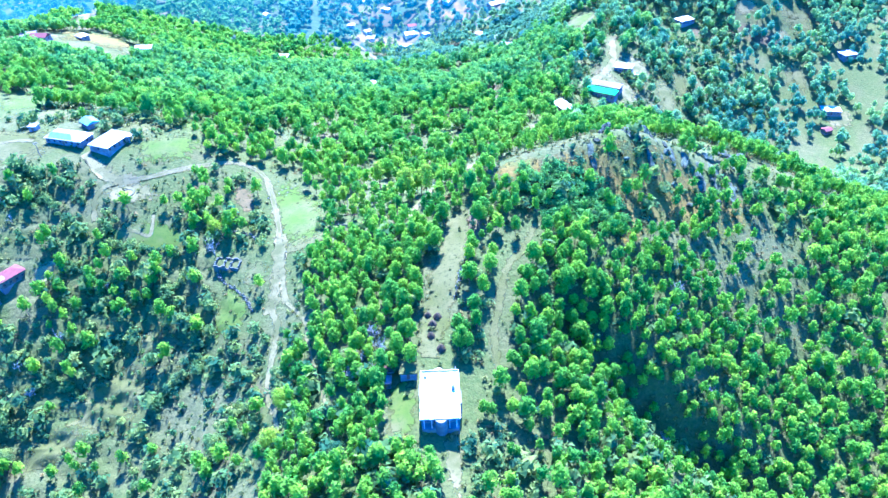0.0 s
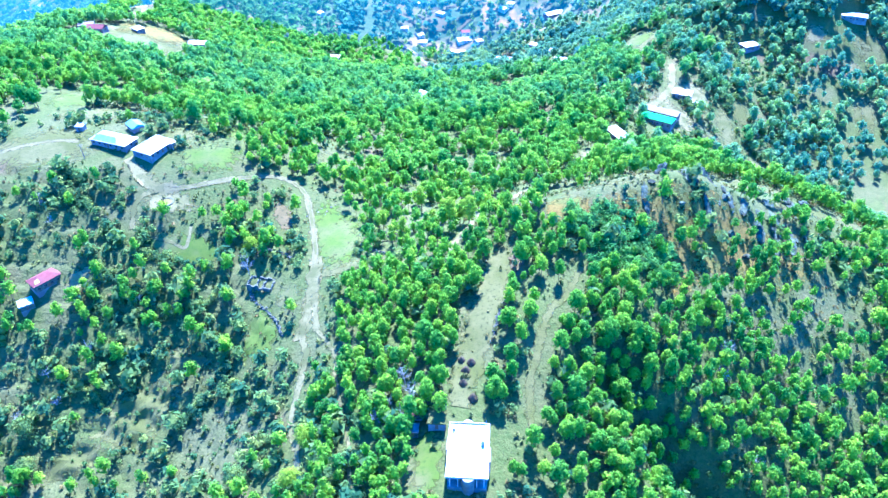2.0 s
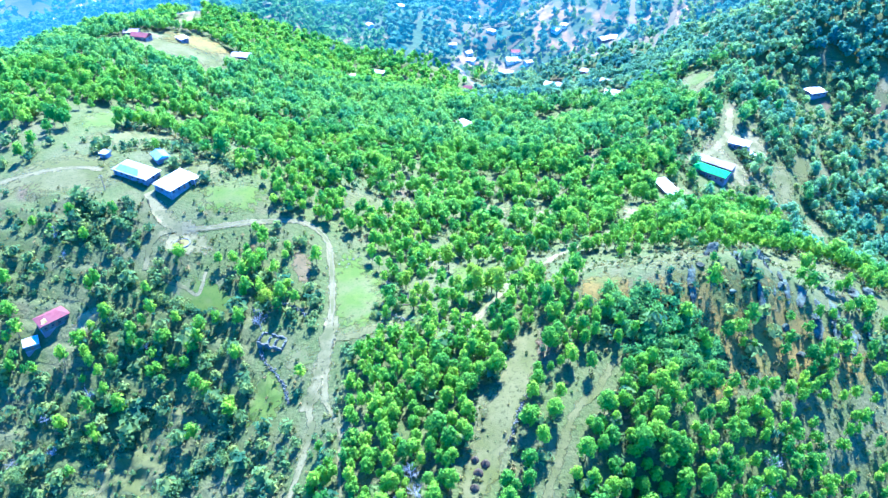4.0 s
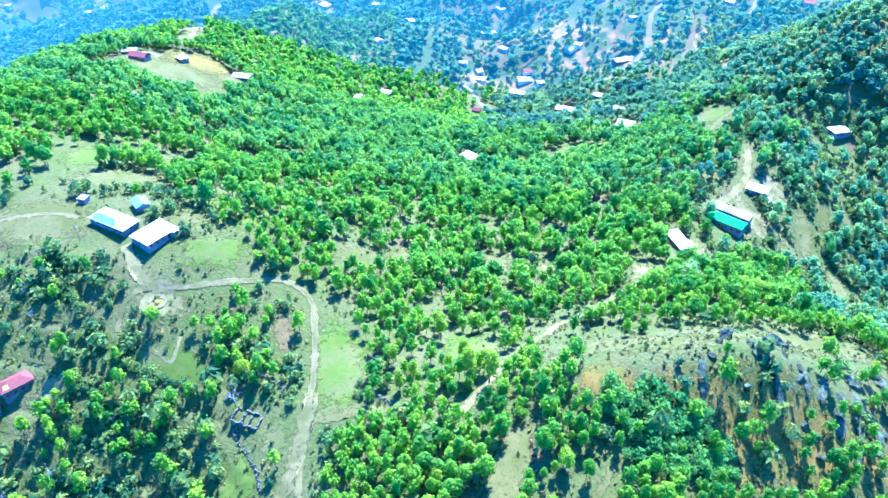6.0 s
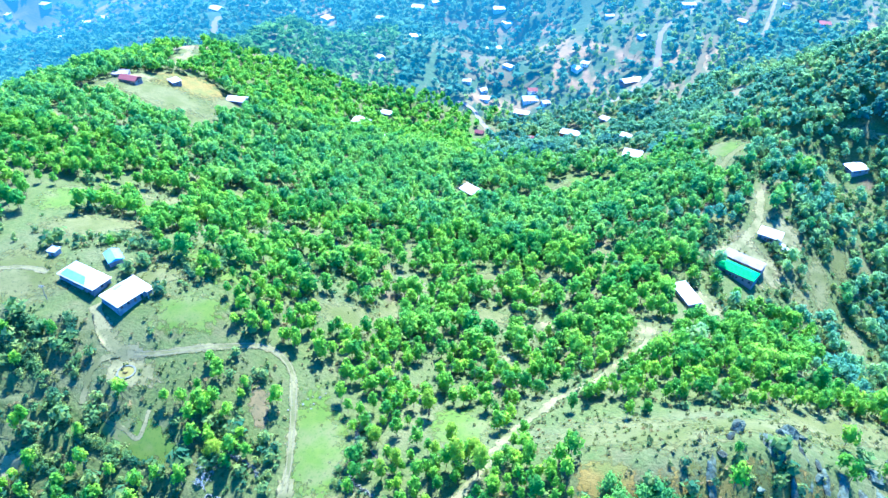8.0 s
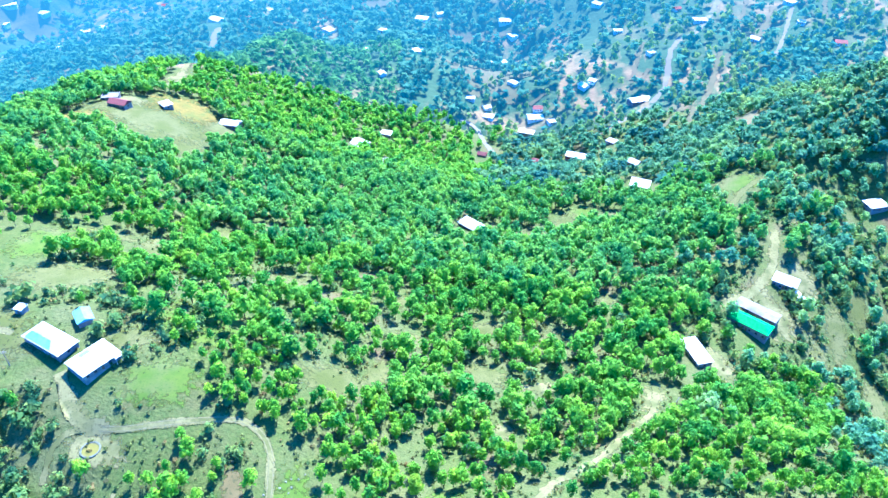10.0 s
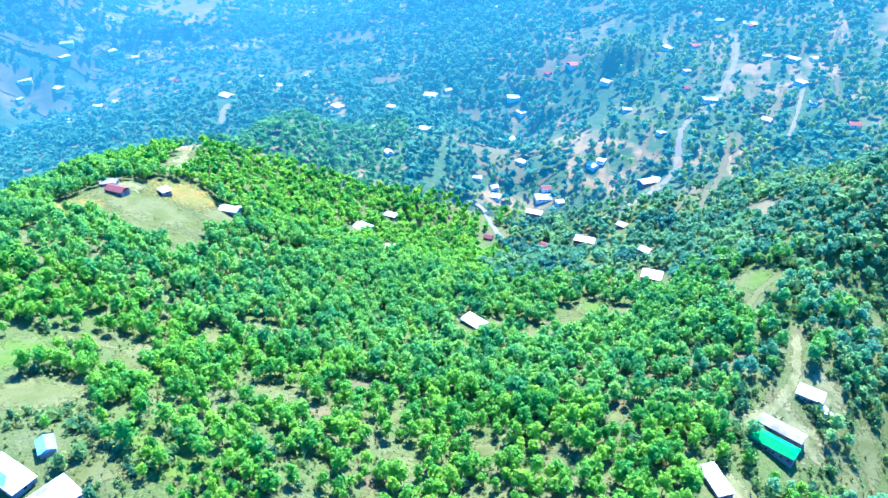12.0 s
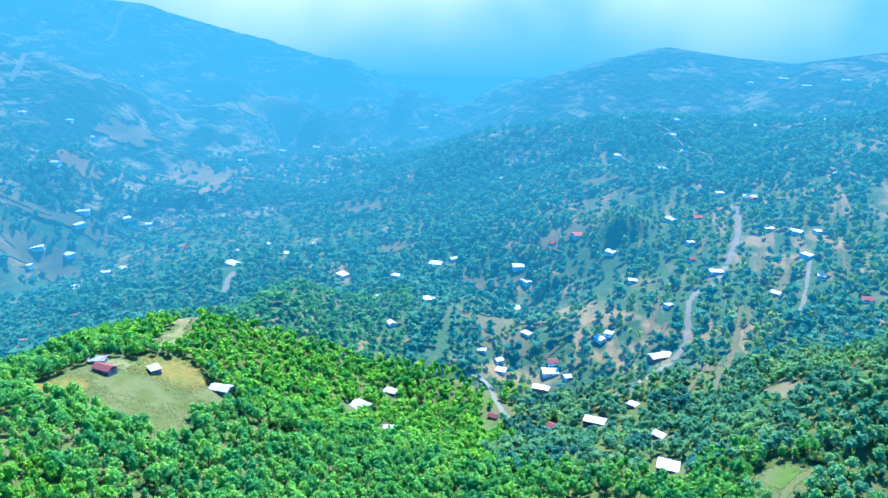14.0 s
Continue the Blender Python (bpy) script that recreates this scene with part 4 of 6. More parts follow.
def plant(name, variants, x, y, heights, seed, leaf_mat, label, widths=(0.95, 1.35)):
    """Many trees of a far or uncountable wood as one thing: leaves, and stems as its part."""
    rng = np.random.default_rng(seed)
    which = rng.integers(0, len(variants), len(x))
    z = ground(x, y) - 0.15
    out = [[], []]
    turn, wide = rng.uniform(0, 2 * np.pi, len(x)), rng.uniform(*widths, len(x))
    for v, kinds in enumerate(variants):
        sel = np.where(which == v)[0]
        if not len(sel):
            continue
        c, s = np.cos(turn[sel])[:, None], np.sin(turn[sel])[:, None]
        h = heights[sel][:, None]
        for slot, q in enumerate(kinds):
            p = q.reshape(-1, 3)
            w = h * wide[sel][:, None]
            vx = (p[None, :, 0] * c - p[None, :, 1] * s) * w + x[sel][:, None]
            vy = (p[None, :, 0] * s + p[None, :, 1] * c) * w + y[sel][:, None]
            vz = p[None, :, 2] * h + z[sel][:, None]
            out[slot].append(np.stack([vx, vy, vz], -1).reshape(-1, q.shape[1], 3))
    wood = new(name, quads_mesh(name, np.concatenate(out[0]), leaf_mat))
    tagged(wood, label, "trees", kind="stuff")
    if not out[1]:
        return wood
    stems = new("stems", quads_mesh("stems", np.concatenate(out[1]), M["bark"]))
    stems.parent = wood
    stems["kind"] = "stuff"
    return wood


def blob(x, y, cx, cy, rx, ry):
    return np.exp(-((x - cx) / rx) ** 2 - ((y - cy) / ry) ** 2)


def pine_chance(x, y):
    """How likely a pine stands at a place of the near and middle hills."""
    p = np.full(len(x), 0.80)
    gap = lattice_noise(x, y, 38, 11) + 0.6 * lattice_noise(x, y, 17, 12)
    p += 0.45 * gap
    p = np.where((x > 12) & (y < 245), 0.88 + 0.5 * gap, p)                                  # pine slope
    p = np.where((x > 30) & (x < 150) & (y > 218 + 0.12 * x) & (y < 300), np.where(x > 85, 0.40, 0.13), p)           # rocky south face
    p = np.where((x > -70) & (x < -14) & (y > 118) & (y < 232), 1.0, p)                      # wood by the strip
    p = np.where((x < -62) & (y < 300), 0.15 + 0.33 * gap, p)
    p = np.maximum(p, 0.95 * blob(x, y, -112, 262, 16, 16))
    p = np.where((x < -140) & (y > 250) & (y < 345), 0.05, p)
    p = np.where(((x + 143) / 24) ** 2 + ((y - 331) / 17) ** 2 < 1, 0.22, p)                 # slope above the school
    p = np.where((x > -125) & (x < -60) & (y > 296) & (y < 345), 0.95 + 0.2 * gap, p)
    p = np.where((y > 345) & (x < -150), 0.85 + 0.25 * gap, p)
    p = np.where((x > -14) & (x < 32) & (y > 160) & (y < 235), 0.75 + 0.3 * gap, p)
    p = np.where((x > -14) & (x < 36) & (y > 125) & (y < 164), 0.45 + 0.3 * gap, p)
    p = p * (1 - 0.65 * blob(x, y, 64, 163, 18, 9))
    p = np.where((x > 0) & (x < 100) & (y > 258) & (y < 292 + 0.2 * x), 0.06, p)
    p = np.where((x > 50) & (y > 305) & (y < 400), 0.95, p)
    p = np.where((y > 330) & (y < 480) & (x > -60) & (x < 60), 0.88 + 0.3 * gap, p)
    p = np.where(y > 420, 0.95 + 0.3 * gap, p)
    p = np.where((x > 95) & (y > 330), 0.50 + 0.45 * gap, p)
    p = np.where((x > 56) & (x < 140) & (y > 382) & (y < 505), 0.40 + 0.3 * gap, p)
    p = np.where((x > 145) & (y > 400), 0.36 + 0.45 * gap, p)
    return np.where(open_ground(x, y) < np.where(y > 290, 2.6, 1.5), 0, p)


def shrub_chance(x, y):
    gap = lattice_noise(x, y, 26, 21) + 0.5 * lattice_noise(x, y, 11, 22)
    p = 0.12 + 0.18 * gap
    q = (relief(x, y) + 2 * lattice_noise(x, y, 60, 7)) / 4.2
    riser = np.exp(-(((q - np.floor(q)) - 0.10) / 0.14) ** 2)
    p = np.where((x < -60) & (y < 262), 0.30 + 1.1 * riser + 0.40 * gap, p)
    p = np.where((x < -140) & (y > 250) & (y < 345), 0.25 + 0.3 * gap + 0.8 * blob(x, y, -152, 312, 13, 13) + 0.6 * blob(x, y, -185, 338, 40, 12), p)
    p = np.where((x > -14) & (x < 60) & (y < 200), 0.35 + 0.2 * gap, p)
    p = np.where((x > 56) & (y > 382), 0.5 + 0.3 * gap, p)
    p = np.where((x > -62) & (x < -14) & (y < 170), 0.55 + 0.3 * gap, p)
    return np.where(open_ground(x, y) < 0.8, 0, p)


def far_chance(x, y):
    gap = lattice_noise(x, y, 120, 31) + 0.7 * lattice_noise(x, y, 45, 32)
    p = 0.92 + 0.25 * gap
    village = np.clip((x + 200) / 80, 0, 1) * np.clip((y - 740) / 60, 0, 1) * np.clip((1150 - y) / 80, 0, 1)
    rows = np.sin((x * 0.9 - y * 0.35 + 34 * lattice_noise(x, y, 55, 33)) / 7.5)
    p = p * (1 - village) + village * (0.70 + 0.4 * rows + 0.3 * gap)
    p = np.maximum(p, 1.1 * blob(x, y, 185, 850, 45, 55))
    p = np.where((x < -520) & (y > 850), p * 0.75, p)
    p = np.where(np.hypot(x, y - 200) > FAR + 10, 0, p)
    return np.where(open_ground(x, y) < 2, 0, p)


def rim_chance(x, y):
    """Trees of the far side of the valley and of the ridge behind it."""
    r, a = np.hypot(x, y - 200), np.degrees(np.arctan2(x, y - 200))
    gap = lattice_noise(x, y, 150, 35) + 0.8 * lattice_noise(x, y, 60, 36)
    p = 0.80 + 0.35 * gap
    left = np.clip((-a - 17 + 6 * gap) / 8, 0, 1) * np.clip((r - 950) / 80, 0, 1)
    p = p * (1 - 0.6 * left)
    rows = np.sin((x * 0.9 - y * 0.35 + 34 * lattice_noise(x, y, 55, 33)) / 7.5)
    p = np.where((x > -180) & (r < 1050), 0.40 + 0.35 * rows + 0.45 * gap, p)
    p = np.maximum(p, 1.3 * blob(x, y, 195, 865, 48, 75))
    fade = np.clip((1560 - r + 60 * gap) / 150, 0, 1)
    return np.where((r > FAR + 8) & (abs(a + 8) < 50), p * fade, 0) * (open_ground(x, y) > 2)


PINE_NEAR = [tree_quads(100 + i, "pine", 680, 0.04, 30, 6, 8) for i in range(7)]
PINE_MID = [tree_quads(200 + i, "pine", 190, 0.060, 22, 3) for i in range(7)]
PINE_LOW = [tree_quads(350 + i, "pine", 120, 0.072, 20, 3) for i in range(7)]
PINE_FAR = [tree_quads(300 + i, "pine", 48, 0.11, 14, 0) for i in range(6)]
PINE_RIM = [tree_quads(330 + i, "pine", 16, 0.19, 8, 0) for i in range(6)]
SHRUB = [tree_quads(400 + i, "shrub", 104, 0.088, 13, 3) for i in range(7)]
SHRUB_FINE = [tree_quads(420 + i, "shrub", 260, 0.07, 16, 4) for i in range(5)]
LOW = [tree_quads(350 + i, "pine", 37, 0.092, 16, 3) for i in range(6)]
SHRUB = [tree_quads(400 + i, "shrub", 38, 0.13, 9, 3) for i in range(6)]
SHRUB_FINE = [tree_quads(420 + i, "shrub", 150, 0.075, 14, 4) for i in range(5)]
LOW = [tree_quads(450 + i, "low", 10, 0.32, 4, 3) for i in range(4)]
POPLAR = [tree_quads(500 + i, "poplar", 1100, 0.026, 26, 5, 8) for i in range(3)]

# single pines of the slope, the strip wood and round the house
px, py = scatter(-75, 125, 128, 250, 4.0, pine_chance, 5)
rng = np.random.default_rng(9)
order = np.argsort((px - 5) ** 2 / 1.6 + (py - 185) ** 2)
single, rest = order[:285], order[285:]
protos = []
for leaves, wood in PINE_NEAR:
    protos.append((quads_mesh("crown", leaves, M["pine_one"]), quads_mesh("trunk", wood, M["bark"])))
for k, i in enumerate(single):
    h = rng.triangular(3.6, 8.0, 13.0)
    tree = new("pine_tree")
    tagged(tree, "green pine with a rounded needle crown on a bare trunk", "tree", "pines of the near slopes")
    w = h * rng.uniform(0.66, 0.98)
    tree.matrix_basis = Matrix.LocRotScale((px[i], py[i], float(ground(px[i], py[i])) - 0.15), Euler((0, 0, rng.uniform(0, 6.28))), (w, w, h))
    for nm, me in zip(("crown", "trunk"), protos[k % len(protos)]):
        o = new(nm, me)
        o.parent = tree
plant("near_pine_wood", PINE_MID, px[rest], py[rest], rng.triangular(5.0, 7.6, 11.0, len(rest)), 12, M["pine"], "dense green pines covering the slope", (0.66, 0.98))

for nm, (x0, x1, y0, y1), cell, sd in (("slope_pine_wood", (125, 250, 105, 330), 4.9, 41), ("west_pine_wood", (-280, -75, 105, 330), 5.2, 42), ("south_pine_wood", (-75, 125, 95, 128), 4.9, 45), ("saddle_pine_wood", (-75, 125, 250, 330), 5.2, 43)):
    x, y = scatter(x0, x1, y0, y1, cell, pine_chance, sd)
    plant(nm, PINE_MID, x, y, np.random.default_rng(sd).triangular(5, 8.5, 13, len(x)), sd, M["pine"], "green pines on the hillside", (0.72, 1.08))
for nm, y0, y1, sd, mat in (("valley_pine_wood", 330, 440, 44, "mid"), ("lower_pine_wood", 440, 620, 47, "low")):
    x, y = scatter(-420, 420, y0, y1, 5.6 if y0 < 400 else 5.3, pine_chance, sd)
    # these trees get the leaf colour with haze painted in
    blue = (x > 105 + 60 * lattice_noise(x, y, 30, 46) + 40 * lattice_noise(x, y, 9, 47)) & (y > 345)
    plant("blue_" + nm, PINE_LOW, x[blue], y[blue], np.random.default_rng(sd + 5).uniform(6, 12, blue.sum()), sd + 6, M["far"], "green pines on the far slope, leaves tinted blue for haze", (0.9, 1.35))
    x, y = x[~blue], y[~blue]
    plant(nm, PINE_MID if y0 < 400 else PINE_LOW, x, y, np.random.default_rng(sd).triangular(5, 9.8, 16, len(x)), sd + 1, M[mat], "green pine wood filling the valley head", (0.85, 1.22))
x, y = scatter(-290, 225, 100, 600, 3.7, shrub_chance, 51)
plant("hillside_shrubs", SHRUB, x, y, np.where((x < -75) & (y < 262), 1.05, 1.0) * np.random.default_rng(51).uniform(2.0, 5.6, len(x)) * np.random.default_rng(52).choice([0.6, 1, 1.5], len(x)), 53, M["shrub"], "bluish green shrubs and small broadleaf trees")
def low_chance(x, y):
    gap = lattice_noise(x, y, 22, 55) + 0.6 * lattice_noise(x, y, 9, 56)
    p = np.where(x > -20, 0.9, np.where(x < -60, 0.75, 0.5)) + 0.4 * gap
    p = np.where(open_ground(x, y) < 0.3, 0.16 + 0.25 * gap, p)
    p = np.where((x > 14) & (x < 130) & (y > 240) & (y < 300), 0.45 + 0.4 * gap, p)
    p = np.where((np.abs(x + 73) < 13) & (np.abs(y - 258) < 26), 0.03, p)
    return np.where(open_ground(x, y, ON_ROADS) < -1.6, 0, p)


x, y = scatter(-230, 190, 105, 480, 2.9, low_chance, 57)
plant("undergrowth", LOW, x, y, np.random.default_rng(57).uniform(0.5, 2.0, len(x)), 58, M["under"], "low bushes and tufts of dry grass under the pines")
x, y = scatter(-800, 480, 600, 1110, 6.2, far_chance, 61)
spur = (x < -70 + 25 * lattice_noise(x, y, 40, 64)) & (x > -430)
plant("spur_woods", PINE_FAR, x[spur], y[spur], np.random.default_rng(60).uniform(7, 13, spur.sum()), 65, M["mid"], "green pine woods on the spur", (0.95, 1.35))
plant("far_woods", PINE_FAR, x[~spur], y[~spur], np.random.default_rng(61).uniform(6, 13, (~spur).sum()), 62, M["vale"], "green woods across the valley, leaves tinted blue for haze", (1.0, 1.45))
x, y = scatter(-1300, 700, 560, 1680, 8.4, rim_chance, 63)
village = (x > -180) & (np.hypot(x, y - 200) < 1000) & (blob(x, y, 195, 865, 48, 75) < 0.5)
spur = (x > -420) & (x < -170 - 0.25 * (y - 700)) & (y < 930 + 40 * lattice_noise(x, y, 50, 64))
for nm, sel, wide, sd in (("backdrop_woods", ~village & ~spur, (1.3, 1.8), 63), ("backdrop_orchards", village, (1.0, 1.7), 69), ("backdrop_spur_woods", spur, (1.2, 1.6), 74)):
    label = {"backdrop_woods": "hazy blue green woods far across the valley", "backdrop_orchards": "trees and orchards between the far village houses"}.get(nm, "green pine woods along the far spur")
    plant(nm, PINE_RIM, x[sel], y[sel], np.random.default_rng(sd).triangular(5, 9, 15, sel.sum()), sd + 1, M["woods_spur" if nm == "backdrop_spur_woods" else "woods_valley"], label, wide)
x, y = scatter(-120, 300, 740, 1180, 9.5, lambda x, y: (0.40 + 0.5 * lattice_noise(x, y, 60, 66)) * (open_ground(x, y) > 1), 67)
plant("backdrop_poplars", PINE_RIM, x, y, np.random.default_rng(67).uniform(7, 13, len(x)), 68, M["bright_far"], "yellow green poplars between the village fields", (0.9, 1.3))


# ---- rocks, thicket, single trees and heaps ----
def rock_mesh(seed, sx, sy, sz):
    """A weathered, angular block with flat broken faces and cracks."""
    rng = np.random.default_rng(seed)
    bm = bmesh.new()
    bmesh.ops.create_icosphere(bm, subdivisions=4, radius=1)
    cuts = rng.normal(size=(14, 3))
    cuts /= np.linalg.norm(cuts, axis=1)[:, None]
    deep = rng.uniform(0.45, 0.8, 14)
    for v in bm.verts:
        p = np.array(v.co)
        for c, lim in zip(cuts, deep):
            d = p @ c - lim
            if d > 0:
                p = p - c * d
        q = Vector((p[0] * sx, p[1] * sy, p[2] * sz))
        ledge = 0.12 * math.floor(3 * noise.noise(q * 0.45 + Vector((seed, 0, 0)))) + 0.10 * noise.noise(q * 1.6) + 0.05 * noise.noise(q * 4)
        v.co = q * (1 + ledge * 0.6)
    me = bpy.data.meshes.new("rock")
    bm.to_mesh(me)
    bm.free()
    me.materials.append(M["rock"])
    return me


BOULDERS = [
    # x, y, half sizes, turn
    (63, 274, 2.6, 2.0, 2.3, 20), (60.5, 269.5, 1.6, 1.3, 1.5, 70), (81, 280, 3.2, 2.2, 2.3, 40), (84.5, 282, 2.2, 1.8, 1.9, 10), (78, 278.5, 1.6, 1.4, 1.5, 80),
    (112, 281, 3.0, 2.6, 2.2, 30), (124, 292, 3.4, 3.0, 2.2, 0), (135, 297, 2.8, 2.6, 2.0, 50), (90, 254, 1.4, 1.8, 1.2, 20), (57, 262, 1.2, 1.5, 1.0, 0), (69, 256, 1.3, 1.0, 1.0, 45), (95, 247, 1.5, 1.3, 1.1, 15),
]
for i, (x, y, sx, sy, sz, turn) in enumerate(BOULDERS):
    rock = new("boulder", rock_mesh(20 + i, sx * 1.45, sy * 1.45, sz * 1.5))
    rock.matrix_world = pose(x, y, float(ground(x, y)) + sz * 0.15, 0, 0, turn)
    tagged(rock, "weathered grey boulder on the knoll", "rock", "boulders of the knoll")
SLABS = [
    # upper end, lower end, half width, half thickness
    (70, 274, 76, 265, 2.2, 1.9), (83, 276, 86, 259, 1.9, 1.6), (99, 274, 96, 264, 2.0, 1.5), (104, 268, 103, 256, 1.9, 1.6), (113, 278, 112.5, 261, 2.2, 1.9),
    (127, 298, 126.5, 283, 2.8, 1.8), (54, 259, 54.6, 247, 1.2, 1.2), (111, 256, 108, 248, 1.5, 1.2), (79, 262, 81, 253, 1.1, 1.0), (119, 270, 118, 256, 1.6, 1.4), (90.5, 270, 91, 262, 1.2, 1.1),
]
slab_rng = np.random.default_rng(18)
for k in range(7):        # smaller ledges between them
    x = slab_rng.uniform(60, 132)
    y = 268 + 0.32 * (x - 80) + slab_rng.uniform(-17, 4)
    run = slab_rng.uniform(2.5, 6.0)
    SLABS.append((x, y, x + slab_rng.uniform(-0.6, 1.6), y - run, slab_rng.uniform(0.5, 1.1), slab_rng.uniform(0.5, 1.0)))
for i, (x0, y0, x1, y1, half, thick) in enumerate(SLABS):
    a, b = [Vector((x, y, float(ground(x, y)))) for x, y in ((x0, y0), (x1, y1))]
    along = (b - a).normalized()
    side = along.cross(Vector((0, 0, 1))).normalized()
    up = side.cross(along)
    side, up = side * 0.94 + up * 0.34, up * 0.94 - side * 0.34
    slab = new("rock_slab", rock_mesh(50 + i, half * 1.6, (b - a).length * 0.72, thick * 1.35))
    turn = Matrix((side, along, up)).transposed().to_4x4()
    slab.matrix_world = Matrix.Translation((a + b) / 2 + Vector((0, 0, 0.5))) @ turn
    tagged(slab, "long weathered grey rock slab in dry grass", "rock", "rock slabs of the knoll")


def single_tree(name, label, quads2, leaf_mat, x, y, h, wide, seed):
    tree = new(name)
    tagged(tree, label, "tree")
    tree.matrix_basis = Matrix.LocRotScale((x, y, float(ground(x, y)) - 0.15), Euler((0, 0, seed)), (h * wide, h * wide, h))
    for nm, q, m in (("crown", quads2[0], leaf_mat), ("trunk", quads2[1], M["bark"])):
        o = new(nm, quads_mesh(nm, q, m))
        o.parent = tree


POPLARS = [(-38, 282, 15), (-22.4, 252.4, 16), (-14, 249, 16), (-17, 256, 13), (-42, 252, 11), (-46, 247, 11), (-52, 262, 11), (-30, 257, 10), (-26, 266, 12)]
for i, (x, y, h) in enumerate(POPLARS):
    single_tree("poplar_tree", "slender poplar with bright yellow green leaves", POPLAR[i % 3], M["bright"], x, y, h, 1.05, i * 1.3)
ROUND = [tree_quads(600 + i, "shrub", 2400, 0.03, 26, 6, 6) for i in range(3)]
for i, (x, y, h) in enumerate([(-107, 248, 7), (-181, 175, 10), (-176, 163, 9), (-192, 158, 11), (-62, 158, 8), (-86, 150, 9), (-64, 143, 8), (-50, 141, 7), (-40, 131, 7)]):
    single_tree("broadleaf_tree", "yellow green round broadleaf tree" if i == 0 else "large round broadleaf tree with grey green leaves", ROUND[i % 3], M["bright"] if i in (0, 4, 6) else M["shrub"], x, y, h, 1.0, i)

x, y = scatter(18, 66, 218, 254, 2.7, lambda x, y: np.where(((x - 42) / 21) ** 2 + ((y - 235 + 0.1 * (x - 42)) / 14) ** 2 < 1 + 0.5 * lattice_noise(x, y, 8, 77), 0.95, 0.0), 71)
plant("knoll_thicket", SHRUB_FINE, x, y, np.random.default_rng(71).uniform(3.0, 5.8, len(x)), 72, M["thicket"], "dense dark green thicket on the knoll")

BUSH = [(quads_mesh("crown", q[0], M["shrub"]), quads_mesh("trunk", q[1], M["bark"])) for q in SHRUB_FINE[:3]]

# hedges along the old terrace walls and round the clearings
HEDGES = [
    [(-160, 242), (-149, 244), (-137, 242), (-122, 240)], [(-203, 280), (-195, 277), (-187, 277)], [(-196, 268), (-190, 266), (-178, 258), (-168, 249)], [(-176, 240), (-160, 230), (-145, 228)],
    [(-170, 222), (-150, 218), (-132, 222), (-116, 226)], [(-160, 206), (-145, 202), (-134, 207)], [(-112, 212), (-106, 200), (-104, 188)], [(-118, 262), (-106, 256), (-104, 246)],
    [(-175, 196), (-160, 190), (-152, 186)], [(-120, 178), (-110, 186), (-108, 196)], [(-60, 244), (-56, 256), (-60, 272)], [(-182, 283), (-176, 272), (-168, 264)],
]
hx, hy = [], []
hedge_rng = np.random.default_rng(75)
for line in HEDGES:
    pts = smooth_line(line, 1.7)
    hx.append(pts[:, 0] + hedge_rng.normal(size=len(pts)) * 1.1)
    hy.append(pts[:, 1] + hedge_rng.normal(size=len(pts)) * 1.1)
hx, hy = np.concatenate(hx), np.concatenate(hy)
plant("terrace_hedges", SHRUB_FINE, hx, hy, hedge_rng.uniform(2.2, 5.4, len(hx)), 76, M["shrub"], "dark green hedges along old terrace walls")


def rubble_wall(points, seed):
    """A tumbled dry stone wall of loose stones."""
    rng = np.random.default_rng(seed)
    base = new("rubble_wall")
    tagged(base, "tumbled dry stone wall on the terrace", "wall", "rubble walls")
    q = smooth_line(points, 0.55)
    bm = bmesh.new()
    for x, y in np.repeat(q, 3, axis=0):
        x, y, s = x + rng.normal() * 0.35, y + rng.normal() * 0.35, rng.uniform(0.2, 0.5)
        z = float(ground(x, y)) + rng.uniform(0, 0.7)
        m = Matrix.LocRotScale((x, y, z), Euler(rng.uniform(0, 3, 3)), (s * 1.4, s, s * 0.8))
        bmesh.ops.create_cube(bm, size=1.2, matrix=m)
    stones = part("stones", bm, M["stone"], base)
    stones["kind"] = "stuff"


for i, line in enumerate([[(-103, 229), (-99.6, 224), (-89, 215), (-84, 207)], [(-105, 241), (-101, 248), (-92, 246), (-89, 243)], [(-62, 270), (-58, 258), (-56, 246), (-47, 240)], [(4.4, 213.9), (1.4, 204.1), (-0.5, 200.1), (-1.6, 194), (-2.8, 187.4)]]):
    rubble_wall(line, 60 + i)


def terrace_rows(x, y):
    inside = np.zeros(len(x))
    for cx, cy, rx, ry in ((-139, 184, 16, 10), (-124, 203, 8, 6), (-160, 168, 11, 5)):
        inside = np.maximum(inside, (((x - cx) / rx) ** 2 + ((y - cy) / ry) ** 2 < 1) * 1.0)
    return inside * 0.85


x, y = scatter(-180, -110, 155, 215, 4.2, terrace_rows, 73, 0.4)
plant("orchard_saplings", SHRUB, x, y, np.random.default_rng(73).uniform(1.7, 2.7, len(x)), 74, M["shrub"], "rows of small saplings on the terraces", (0.8, 1.1))


